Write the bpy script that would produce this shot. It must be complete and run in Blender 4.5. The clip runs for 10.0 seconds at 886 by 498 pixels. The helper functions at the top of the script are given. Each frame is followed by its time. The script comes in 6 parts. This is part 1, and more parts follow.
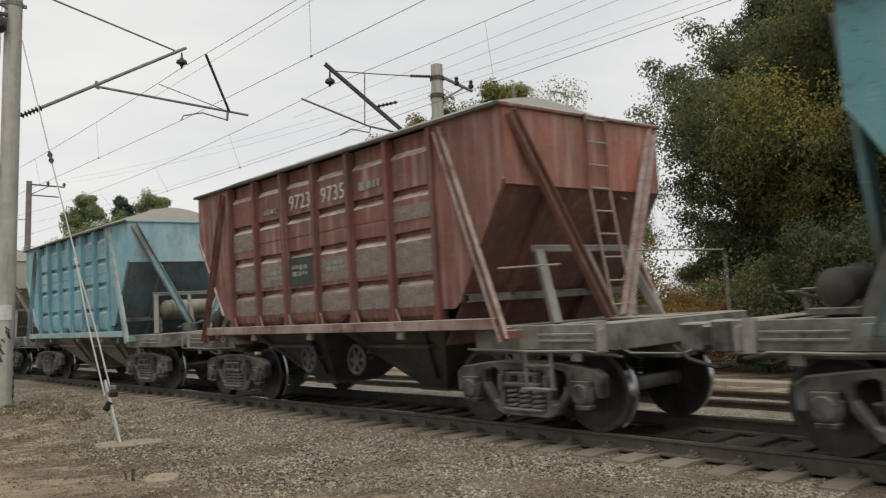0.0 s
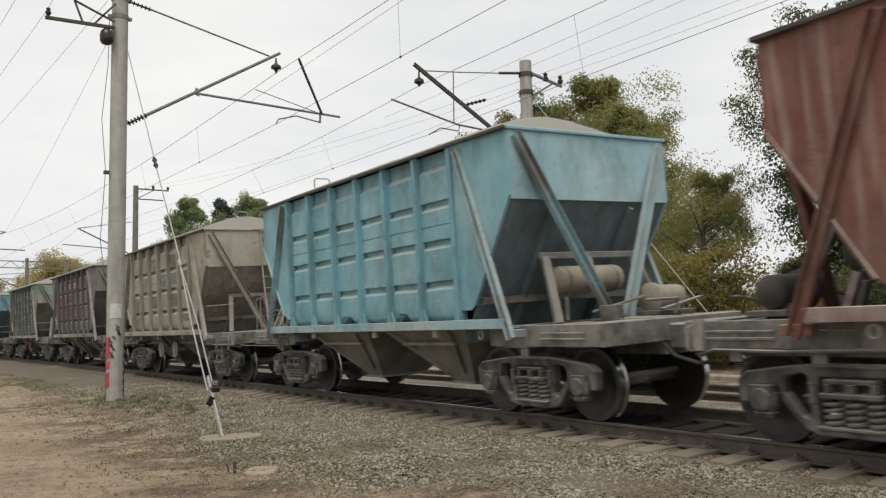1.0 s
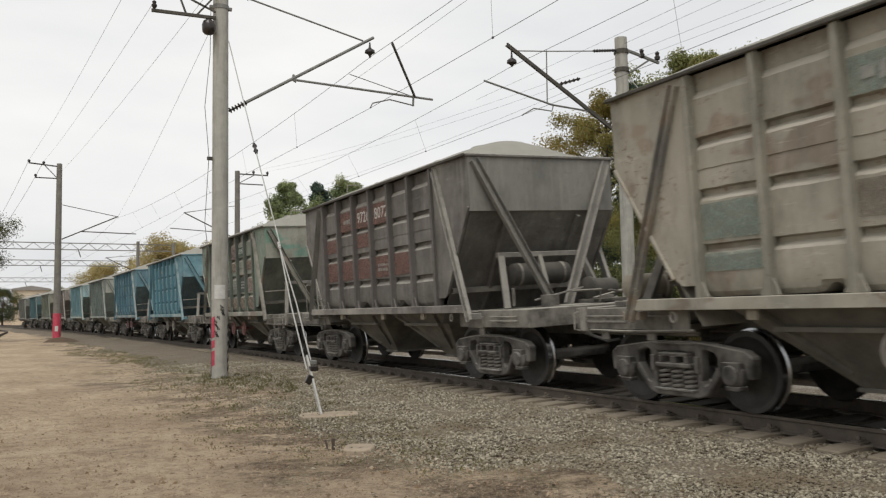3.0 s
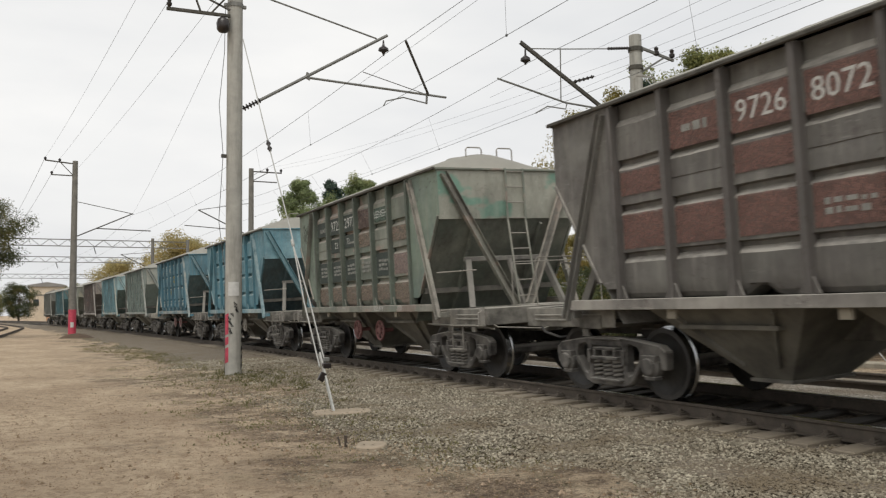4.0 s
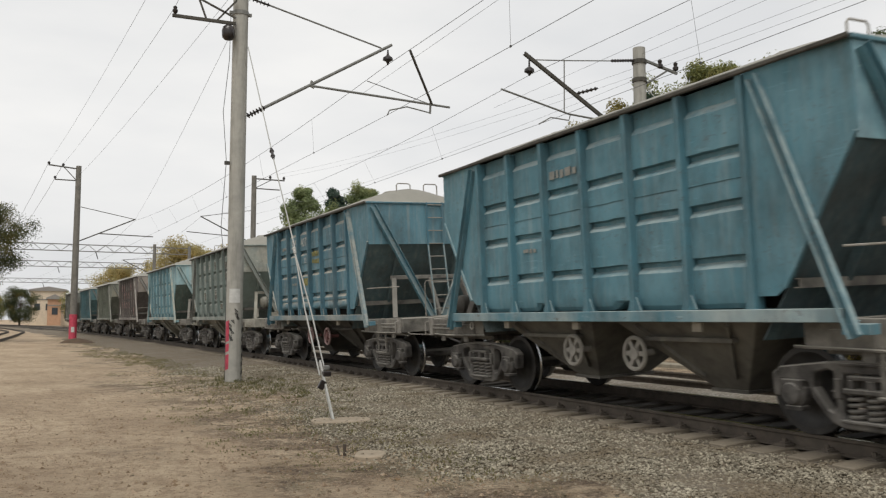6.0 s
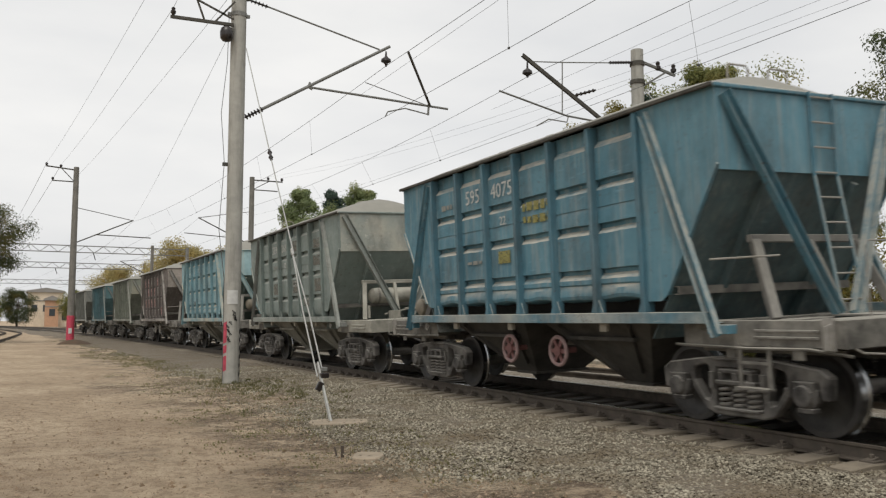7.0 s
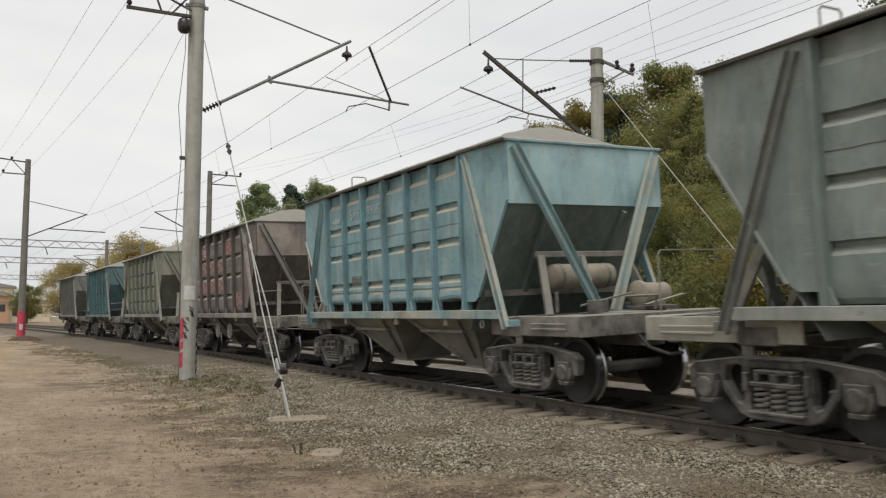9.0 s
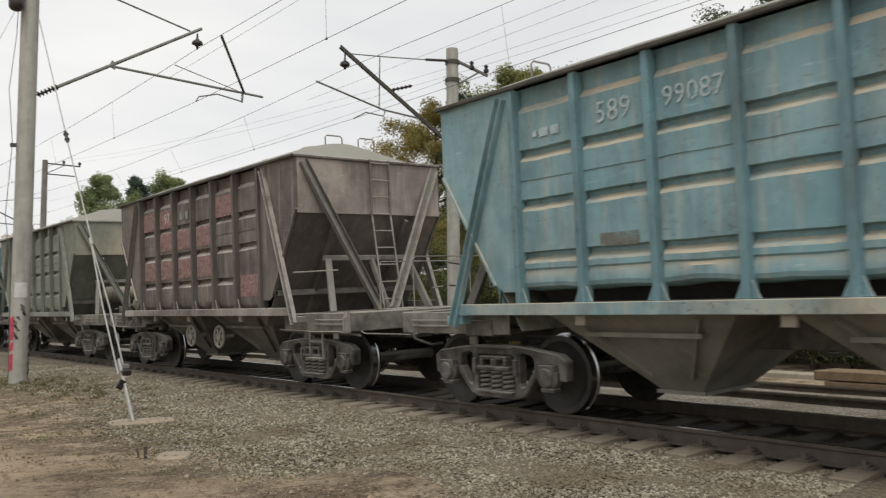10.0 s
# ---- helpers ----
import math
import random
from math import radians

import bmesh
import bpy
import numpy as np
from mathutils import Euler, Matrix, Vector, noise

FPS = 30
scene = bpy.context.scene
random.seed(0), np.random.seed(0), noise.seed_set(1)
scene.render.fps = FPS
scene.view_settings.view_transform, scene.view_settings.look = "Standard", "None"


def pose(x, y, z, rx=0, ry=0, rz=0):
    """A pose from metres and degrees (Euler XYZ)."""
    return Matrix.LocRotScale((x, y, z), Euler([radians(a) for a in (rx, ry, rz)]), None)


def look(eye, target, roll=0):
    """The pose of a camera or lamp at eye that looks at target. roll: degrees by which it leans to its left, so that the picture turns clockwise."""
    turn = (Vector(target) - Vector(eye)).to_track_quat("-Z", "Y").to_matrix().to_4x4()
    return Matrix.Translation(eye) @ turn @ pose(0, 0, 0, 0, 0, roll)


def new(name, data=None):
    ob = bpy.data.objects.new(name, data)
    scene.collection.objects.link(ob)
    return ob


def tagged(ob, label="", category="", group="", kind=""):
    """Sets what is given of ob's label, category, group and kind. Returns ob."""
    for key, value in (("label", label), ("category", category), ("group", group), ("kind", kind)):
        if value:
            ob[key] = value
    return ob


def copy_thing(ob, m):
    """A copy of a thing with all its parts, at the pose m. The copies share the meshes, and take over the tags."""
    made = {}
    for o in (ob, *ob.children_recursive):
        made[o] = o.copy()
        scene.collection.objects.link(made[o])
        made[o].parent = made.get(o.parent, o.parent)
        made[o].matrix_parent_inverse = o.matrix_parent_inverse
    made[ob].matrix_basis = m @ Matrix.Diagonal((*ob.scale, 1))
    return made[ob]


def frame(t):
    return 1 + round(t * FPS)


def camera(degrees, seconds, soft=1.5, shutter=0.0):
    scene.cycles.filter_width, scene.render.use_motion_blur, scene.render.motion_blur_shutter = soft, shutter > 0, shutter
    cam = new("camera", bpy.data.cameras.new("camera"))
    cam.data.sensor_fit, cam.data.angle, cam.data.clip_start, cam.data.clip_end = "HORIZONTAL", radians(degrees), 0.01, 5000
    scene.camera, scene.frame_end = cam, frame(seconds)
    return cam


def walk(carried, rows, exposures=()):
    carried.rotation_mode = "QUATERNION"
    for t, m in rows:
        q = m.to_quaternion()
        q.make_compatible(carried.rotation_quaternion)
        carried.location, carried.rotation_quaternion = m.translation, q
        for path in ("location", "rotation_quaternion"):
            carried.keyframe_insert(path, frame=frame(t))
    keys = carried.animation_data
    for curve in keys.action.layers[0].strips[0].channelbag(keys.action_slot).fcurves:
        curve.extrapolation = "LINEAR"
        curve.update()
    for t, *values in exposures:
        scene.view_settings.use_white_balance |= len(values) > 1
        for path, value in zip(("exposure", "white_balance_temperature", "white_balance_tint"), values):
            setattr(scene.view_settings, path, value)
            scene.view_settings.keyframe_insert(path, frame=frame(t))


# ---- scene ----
cam = camera(56.5, 10.0, soft=1.25, shutter=0.14)
EYE = (0.0, 0.0, 1.227)


def aim(yaw, pitch, roll):
    """The hand-held camera turns on the spot."""
    y, p = radians(yaw), radians(pitch)
    ahead = Vector((-math.sin(y) * math.cos(p), math.cos(y) * math.cos(p), math.sin(p)))
    return look(EYE, Vector(EYE) + ahead, roll)


walk(cam, [(t, aim(*a)) for t, *a in (
    (0.0, -40.02, 5.475, -1.342), (0.5, -36.568, 5.615, -1.385), (1.0, -33.721, 5.463, -1.334), (1.5, -31.553, 5.133, -1.112),
    (2.0, -29.713, 4.857, -0.859), (2.5, -28.203, 4.57, -0.944), (4.0, -26.298, 4.205, -0.757), (4.5, -26.207, 4.318, -0.363),
    (5.0, -26.146, 4.558, -0.101), (5.5, -26.136, 4.754, -0.011), (7.0, -26.327, 4.977, 0.035), (7.5, -26.516, 4.973, 0.108),
    (8.0, -27.069, 4.907, 0.084), (8.5, -27.867, 4.822, 0.147), (9.0, -29.096, 4.704, 0.066), (9.5, -32.129, 4.55, -0.168),
    (10.0, -39.136, 4.432, -0.367))],
    exposures=[(0.0, 0.08), (0.5, -0.12), (1.0, 0.2), (1.5, 0.04), (2.0, 0.14), (2.5, 0.2), (4.5, 0.22), (5.5, 0.15), (7.5, 0.15), (9.0, 0.13), (10.0, 0.2)])

# ---- sky and light ----
world = bpy.data.worlds.new("overcast_sky")
scene.world = world
world.use_nodes = True
wn, wl = world.node_tree.nodes, world.node_tree.links
wn.clear()
w_out, w_bg = wn.new("ShaderNodeOutputWorld"), wn.new("ShaderNodeBackground")
w_sky = wn.new("ShaderNodeTexSky")
w_sky.sky_type, w_sky.sun_disc = "NISHITA", False
w_sky.sun_elevation, w_sky.sun_rotation, w_sky.dust_density = radians(38), radians(200), 4.0
w_grey = wn.new("ShaderNodeHueSaturation")
w_grey.inputs["Saturation"].default_value = 0.1
w_grey.inputs["Value"].default_value = 0.12
w_co, w_map = wn.new("ShaderNodeTexCoord"), wn.new("ShaderNodeMapping")
w_map.inputs["Scale"].default_value = (1.0, 1.0, 3.2)
w_cloud, w_ramp, w_mix = wn.new("ShaderNodeTexNoise"), wn.new("ShaderNodeValToRGB"), wn.new("ShaderNodeMix")
w_cloud.inputs["Scale"].default_value, w_cloud.inputs["Detail"].default_value = 2.1, 6.0
w_ramp.color_ramp.elements[0].position, w_ramp.color_ramp.elements[1].position = 0.3, 0.72
w_ramp.color_ramp.elements[0].color, w_ramp.color_ramp.elements[1].color = (0.69, 0.7, 0.712, 1), (0.92, 0.908, 0.884, 1)
w_mix.data_type = "RGBA"
w_mix.inputs["Factor"].default_value = 0.88
wl.new(w_co.outputs["Generated"], w_map.inputs["Vector"])
wl.new(w_map.outputs["Vector"], w_cloud.inputs["Vector"])
wl.new(w_cloud.outputs["Fac"], w_ramp.inputs["Fac"])
wl.new(w_sky.outputs["Color"], w_grey.inputs["Color"])
wl.new(w_grey.outputs["Color"], w_mix.inputs["A"])
wl.new(w_ramp.outputs["Color"], w_mix.inputs["B"])
wl.new(w_mix.outputs["Result"], w_bg.inputs["Color"])
w_bg.inputs["Strength"].default_value = 1.0
wl.new(w_bg.outputs["Background"], w_out.inputs["Surface"])
sun = new("sun", bpy.data.lights.new("sun", "SUN"))
sun.data.energy, sun.data.angle, sun.data.color = 1.5, radians(30), (1.0, 0.96, 0.9)
sun.matrix_world = look((0, 0, 45), (14, 19, 0))


# ---- materials ----
def lin(hexa):
    v = [int(hexa[n:n + 2], 16) / 255 for n in (0, 2, 4)]
    return tuple(c / 12.92 if c < 0.04045 else ((c + 0.055) / 1.055) ** 2.4 for c in v) + (1,)


class Mat:
    """A procedural material, built node by node on object coordinates."""

    def __init__(self, name, rough=0.8, metal=0.0, world_space=False):
        self.m = bpy.data.materials.new(name)
        self.m.use_nodes = True
        self.n, self.l = self.m.node_tree.nodes, self.m.node_tree.links
        self.b = self.n["Principled BSDF"]
        self.b.inputs["Roughness"].default_value, self.b.inputs["Metallic"].default_value = rough, metal
        co = self.n.new("ShaderNodeTexCoord")
        self.co = co.outputs["Object"]
        if world_space:
            geo = self.n.new("ShaderNodeNewGeometry")
            self.co = geo.outputs["Position"]

    def noise(self, scale, detail=4.0, stretch=(1, 1, 1), rough=0.55, shift=(0, 0, 0)):
        mp, t = self.n.new("ShaderNodeMapping"), self.n.new("ShaderNodeTexNoise")
        mp.inputs["Scale"].default_value, mp.inputs["Location"].default_value = stretch, shift
        t.inputs["Scale"].default_value, t.inputs["Detail"].default_value, t.inputs["Roughness"].default_value = scale, detail, rough
        self.l.new(self.co, mp.inputs["Vector"])
        self.l.new(mp.outputs["Vector"], t.inputs["Vector"])
        return t.outputs["Fac"]

    def voronoi(self, scale, out="Color"):
        t = self.n.new("ShaderNodeTexVoronoi")
        t.inputs["Scale"].default_value = scale
        self.l.new(self.co, t.inputs["Vector"])
        return t.outputs[out]

    def ramp(self, fac, lo, hi, a=0.0, b=1.0):
        t = self.n.new("ShaderNodeMapRange")
        t.inputs["From Min"].default_value, t.inputs["From Max"].default_value = lo, hi
        t.inputs["To Min"].default_value, t.inputs["To Max"].default_value = a, b
        self.l.new(fac, t.inputs["Value"])
        return t.outputs["Result"]

    def mix(self, fac, a, b, blend="MIX"):
        t = self.n.new("ShaderNodeMix")
        t.data_type, t.blend_type = "RGBA", blend
        for key, v in (("Factor", fac), ("A", a), ("B", b)):
            if isinstance(v, (tuple, float, int)):
                t.inputs[key].default_value = v
            else:
                self.l.new(v, t.inputs[key])
        return t.outputs["Result"]

    def mul(self, a, b):
        t = self.n.new("ShaderNodeMath")
        t.operation = "MULTIPLY"
        self.l.new(a, t.inputs[0])
        if isinstance(b, float):
            t.inputs[1].default_value = b
        else:
            self.l.new(b, t.inputs[1])
        return t.outputs["Value"]

    def random(self):
        return self.n.new("ShaderNodeObjectInfo").outputs["Random"]

    def island(self):
        return self.n.new("ShaderNodeNewGeometry").outputs["Random Per Island"]

    def upward(self, lo=0.2, hi=0.8):
        """How far a face looks up: where dust settles."""
        g, s = self.n.new("ShaderNodeNewGeometry"), self.n.new("ShaderNodeSeparateXYZ")
        self.l.new(g.outputs["Normal"], s.inputs["Vector"])
        return self.ramp(s.outputs["Z"], lo, hi)

    def bump(self, height, strength=0.3, distance=0.01):
        t = self.n.new("ShaderNodeBump")
        t.inputs["Strength"].default_value, t.inputs["Distance"].default_value = strength, distance
        self.l.new(height, t.inputs["Height"])
        self.l.new(t.outputs["Normal"], self.b.inputs["Normal"])

    def done(self, colour, rough=None):
        self.l.new(colour, self.b.inputs["Base Color"]) if not isinstance(colour, tuple) else None
        if isinstance(colour, tuple):
            self.b.inputs["Base Color"].default_value = colour
        if rough is not None:
            self.l.new(rough, self.b.inputs["Roughness"])
        return self.m


def paint(name, base, worn, rust="4a3226", dust="8f887a", wear=0.5, dusty=0.5, patch=None, seed=0.0, soot=0.6):
    """Old wagon paint: faded patches, vertical streaks, chipped rust, cement dust."""
    k = Mat(name, 0.7)
    at = (seed, seed * 1.7, seed * 0.6)
    fade = k.ramp(k.noise(0.8, 4, (1, 1, 1.3), 0.55, at), 0.36, 0.68)
    c = k.mix(fade, lin(base), lin(worn))
    if patch:
        c = k.mix(k.ramp(k.noise(0.75, 3, (1, 1.1, 1.7), 0.6, (seed + 9, 3, 1)), 0.56, 0.6), c, lin(patch))
    # runs of cement water, narrow and long
    run = k.ramp(k.noise(9.0, 4, (1, 1, 0.07), 0.6, at), 0.5, 0.72)
    c = k.mix(k.mul(run, 0.35 * dusty + 0.08), c, lin(dust))
    # bare spots, in flocks
    flock = k.ramp(k.noise(1.3, 3, (1, 1, 1), 0.5, (seed + 6, 2, seed)), 0.45, 0.62)
    chips = k.mul(k.ramp(k.noise(14.0, 9, (1, 0.8, 1.2), 0.74, at), 0.575, 0.6), flock)
    c = k.mix(k.mul(chips, wear), c, lin(rust))
    # pale rubbed scratches along the sheet
    scuff = k.mul(k.ramp(k.noise(6.0, 9, (1, 0.4, 3.0), 0.76, (seed + 2, 5, seed)), 0.58, 0.64), k.ramp(k.noise(0.9, 3, shift=(seed, 8, 4)), 0.45, 0.6))
    c = k.mix(k.mul(scuff, 0.5), c, tuple(min(0.7, v * 1.4 + 0.04) for v in lin(worn)[:3]) + (1,))
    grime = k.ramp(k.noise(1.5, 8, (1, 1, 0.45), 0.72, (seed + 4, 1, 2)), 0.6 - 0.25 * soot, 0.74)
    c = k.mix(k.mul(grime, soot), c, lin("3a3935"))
    lie = k.mul(k.upward(0.03, 0.3), k.ramp(k.noise(3.2, 8, (1, 0.45, 1), 0.76), 0.36, 0.54, 0.15, 1.0))
    c = k.mix(k.mul(lie, min(1.0, dusty + 0.25)), c, lin(dust))
    k.bump(k.noise(26, 6), 0.3, 0.0035)
    return k.done(c, k.ramp(k.noise(6, 4), 0.3, 0.7, 0.5, 0.85))


def rough_metal(name, a, b, dust="77716a", dusty=0.6, rough=0.85, metal=0.0, scale=7.0):
    k = Mat(name, rough, metal)
    c = k.mix(k.ramp(k.noise(scale, 7, rough=0.65), 0.38, 0.64), lin(a), lin(b))
    c = k.mix(k.mul(k.ramp(k.noise(2.1, 4), 0.42, 0.65), 0.4), c, lin(dust))
    c = k.mix(k.mul(k.upward(), dusty), c, lin(dust))
    k.bump(k.noise(45, 5), 0.3, 0.004)
    return k.done(c)


def plain(name, colour, rough=0.6, metal=0.0, vary=0.25, scale=9.0):
    k = Mat(name, rough, metal)
    dark = tuple(v * (1 - vary) for v in lin(colour)[:3]) + (1,)
    k.bump(k.noise(scale * 6, 4), 0.15, 0.003)
    return k.done(k.mix(k.ramp(k.noise(scale, 6, rough=0.65), 0.35, 0.65), lin(colour), dark))


def worn_coat(name, colour, cover=0.7, vary=0.35, scale=5.0):
    """A thin coat of paint rubbed through to the sheet below: broad wear on large fields, fine wear on letters."""
    k = Mat(name, 0.8)
    dark = tuple(v * (1 - vary) for v in lin(colour)[:3]) + (1,)
    hold, soft = 0.62 - 0.3 * cover, 0.05 if scale > 10 else 0.13
    broad = k.ramp(k.noise(scale, 9, (1, 1.6, 1), 0.76), hold - soft, hold + soft)
    if scale <= 10:
        broad = k.mul(broad, k.ramp(k.noise(scale * 5, 6, (1, 1, 1), 0.7, (3, 1, 2)), 0.35, 0.6, 0.45, 0.95))
    k.l.new(broad, k.b.inputs["Alpha"])
    return k.done(k.mix(k.ramp(k.noise(scale * 0.6, 6, rough=0.65), 0.35, 0.65), lin(colour), dark))


M_UNDER = rough_metal("dusty_underframe_steel", "45433f", "66635d", "98948a", 0.9, scale=6.0)
M_PLAT = rough_metal("pale_dusted_platform_steel", "4f4d48", "77746d", "9d998f", 0.7, scale=5.5)
M_HOPPER = rough_metal("dusty_hopper_steel", "55534d", "6b6860", "8a877c", 0.5, scale=3.0)
M_HOPPER_PALE = rough_metal("cement_washed_hopper_steel", "6e6d64", "858378", "97958b", 0.5, scale=2.4)
M_HOPPER_DARK = rough_metal("sooty_hopper_steel", "33312e", "45433e", "5c5952", 0.4, scale=3.0)
# upward-face dust kept strong: the arms' pale highlights are put into this colour
M_BOGIE = rough_metal("greasy_cast_steel", "343230", "565350", "a5a199", 0.9, scale=6.0)
# near-black steel: the shade inside the underframe is put into its colour
M_SHADEDARK = rough_metal("shade_dark_hopper_steel", "1c1b1a", "2a2927", "3c3a36", 0.3)
M_SPRING = rough_metal("spring_steel", "55524e", "74706a", "8f8b83", 0.5)
M_WHEEL = rough_metal("dark_wheel_steel", "1d1c1b", "302e2c", "4a4845", 0.2, 0.6)
M_TREAD = plain("polished_tread_steel", "b0b2b4", 0.22, 1.0, 0.15)
M_ROOF = rough_metal("cement_dusted_roof", "74736c", "8a887f", "85837a", 0.6, scale=2.5)
M_BRACE = rough_metal("scuffed_brace_steel", "65635f", "7e7b75", "918e84", 0.7, scale=5.0)
M_CEMENT = rough_metal("cement_coated_steel", "7c7a70", "98958a", "aca99d", 0.7, scale=4.0)
M_TANK = rough_metal("dusty_air_tank", "756f64", "908878", "9d9585", 0.6, scale=4.0)
M_RUNG = rough_metal("pale_grab_iron", "7d7a72", "94908a", "8d887d", 0.3)
M_GALV = rough_metal("weathered_galvanised_steel", "63635f", "7b7b77", "6e6e69", 0.2, 0.6)
M_DARKSTEEL = rough_metal("dark_mast_steel", "37352f", "4d4a44", "55524a", 0.2)
M_INSUL = plain("dark_porcelain", "2a2422", 0.3)
M_WIRE = plain("oxidised_copper_wire", "525250", 0.7)
M_CABLE = plain("grey_strand", "a5a5a0", 0.6)
M_RED = plain("red_marking_paint", "c2455a", 0.6, vary=0.35)
M_WHITEPAINT = plain("white_marking_paint", "c9c9c4", 0.7, vary=0.3)
M_BLACKPAINT = plain("black_marking_paint", "1e1e1e", 0.7)
M_PAPER = plain("weathered_white_notice", "c4c4c0", 0.8, vary=0.2)
M_LETTER = worn_coat("faded_white_lettering", "c4c5c0", 0.95, 0.3, 14.0)
M_PALEBLUE = worn_coat("worn_pale_blue_lettering", "b4c4c6", 0.7, 0.3, 14.0)
M_YELLOW = worn_coat("faded_yellow_lettering", "8f8a52", 0.6, 0.3, 14.0)
M_PLACARD = plain("dark_green_black_placard", "3c4641", 0.8, vary=0.45, scale=4)
M_DIMLETTER = worn_coat("worn_white_lettering", "8f908a", 0.75, 0.3, 14.0)
M_REDPANEL = worn_coat("worn_red_panel_paint", "7f6159", 0.7, 0.3, 5.0)
M_PINK = worn_coat("faded_pink_panel_paint", "93837d", 0.75, 0.3, 3.0)
M_GREENFIELD = worn_coat("dull_green_field", "58695e", 0.9, 0.3, 4.0)
M_ROSE = worn_coat("faded_rose_panel_paint", "aa8985", 0.65, 0.3, 3.0)
M_FADED = worn_coat("faded_brown_grey_field", "868378", 0.45, 0.3, 3.0)
M_TEALFIELD = worn_coat("washed_teal_field", "8d998f", 0.5, 0.3, 4.0)
M_BROWNFIELD = worn_coat("rubbed_brown_field", "8a8275", 0.45, 0.3, 4.0)
M_CHALK = worn_coat("chalky_rubbed_field", "9c938c", 0.5, 0.25, 4.5)
M_TAN = worn_coat("tan_rubbed_field", "8a7d70", 0.6, 0.3, 3.5)
M_WHEELRED = plain("dusty_red_handwheel", "77504d", 0.7, vary=0.3)
M_RUSTRAIL = rough_metal("rusty_rail_side", "443d36", "564d44", "5f584e", 0.2)
M_RAILTOP = plain("polished_rail_head", "a9abab", 0.25, 1.0, 0.15)


def concrete(name, a, b):
    k = Mat(name, 0.9)
    c = k.mix(k.ramp(k.noise(3, 7, rough=0.65), 0.35, 0.65), lin(a), lin(b))
    c = k.mix(k.mul(k.ramp(k.noise(2.2, 6, (3, 3, 0.3), 0.6), 0.5, 0.75), 0.5), c, lin("55524b"))
    k.bump(k.noise(60, 5), 0.35, 0.004)
    return k.done(c)


M_POLE = concrete("pale_spun_concrete", "93928b", "a6a49c")
M_DARKPOLE = concrete("grey_aged_concrete", "66645e", "7b7871")


def sleeper_material():
    """Sleeper concrete, with oil, brake dust and the train's shade painted between the rails."""
    k = Mat("dirty_sleeper_concrete", 0.9)
    c = k.mix(k.ramp(k.noise(3, 7, rough=0.65), 0.35, 0.65), lin("70675a"), lin("887e6d"))
    sep, ab = k.n.new("ShaderNodeSeparateXYZ"), k.n.new("ShaderNodeMath")
    ab.operation = "ABSOLUTE"
    k.l.new(k.co, sep.inputs["Vector"])
    k.l.new(sep.outputs["X"], ab.inputs[0])
    # dark middle: the train's shade is put into the colour, over the oil
    mid_shade = k.ramp(ab.outputs["Value"], 0.75, 1.0, 0.92, 0.0)
    c = k.mix(mid_shade, c, lin("211f1d"))
    c = k.mix(k.mul(k.random(), 0.35), c, lin("5d554b"))
    k.bump(k.noise(60, 5), 0.35, 0.004)
    return k.done(c)


M_SLEEPER = sleeper_material()
M_SLAB = concrete("sandy_concrete_slab", "877b69", "9a8c79")
M_PLATFORM = concrete("old_platform_concrete", "8a8374", "9c9484")


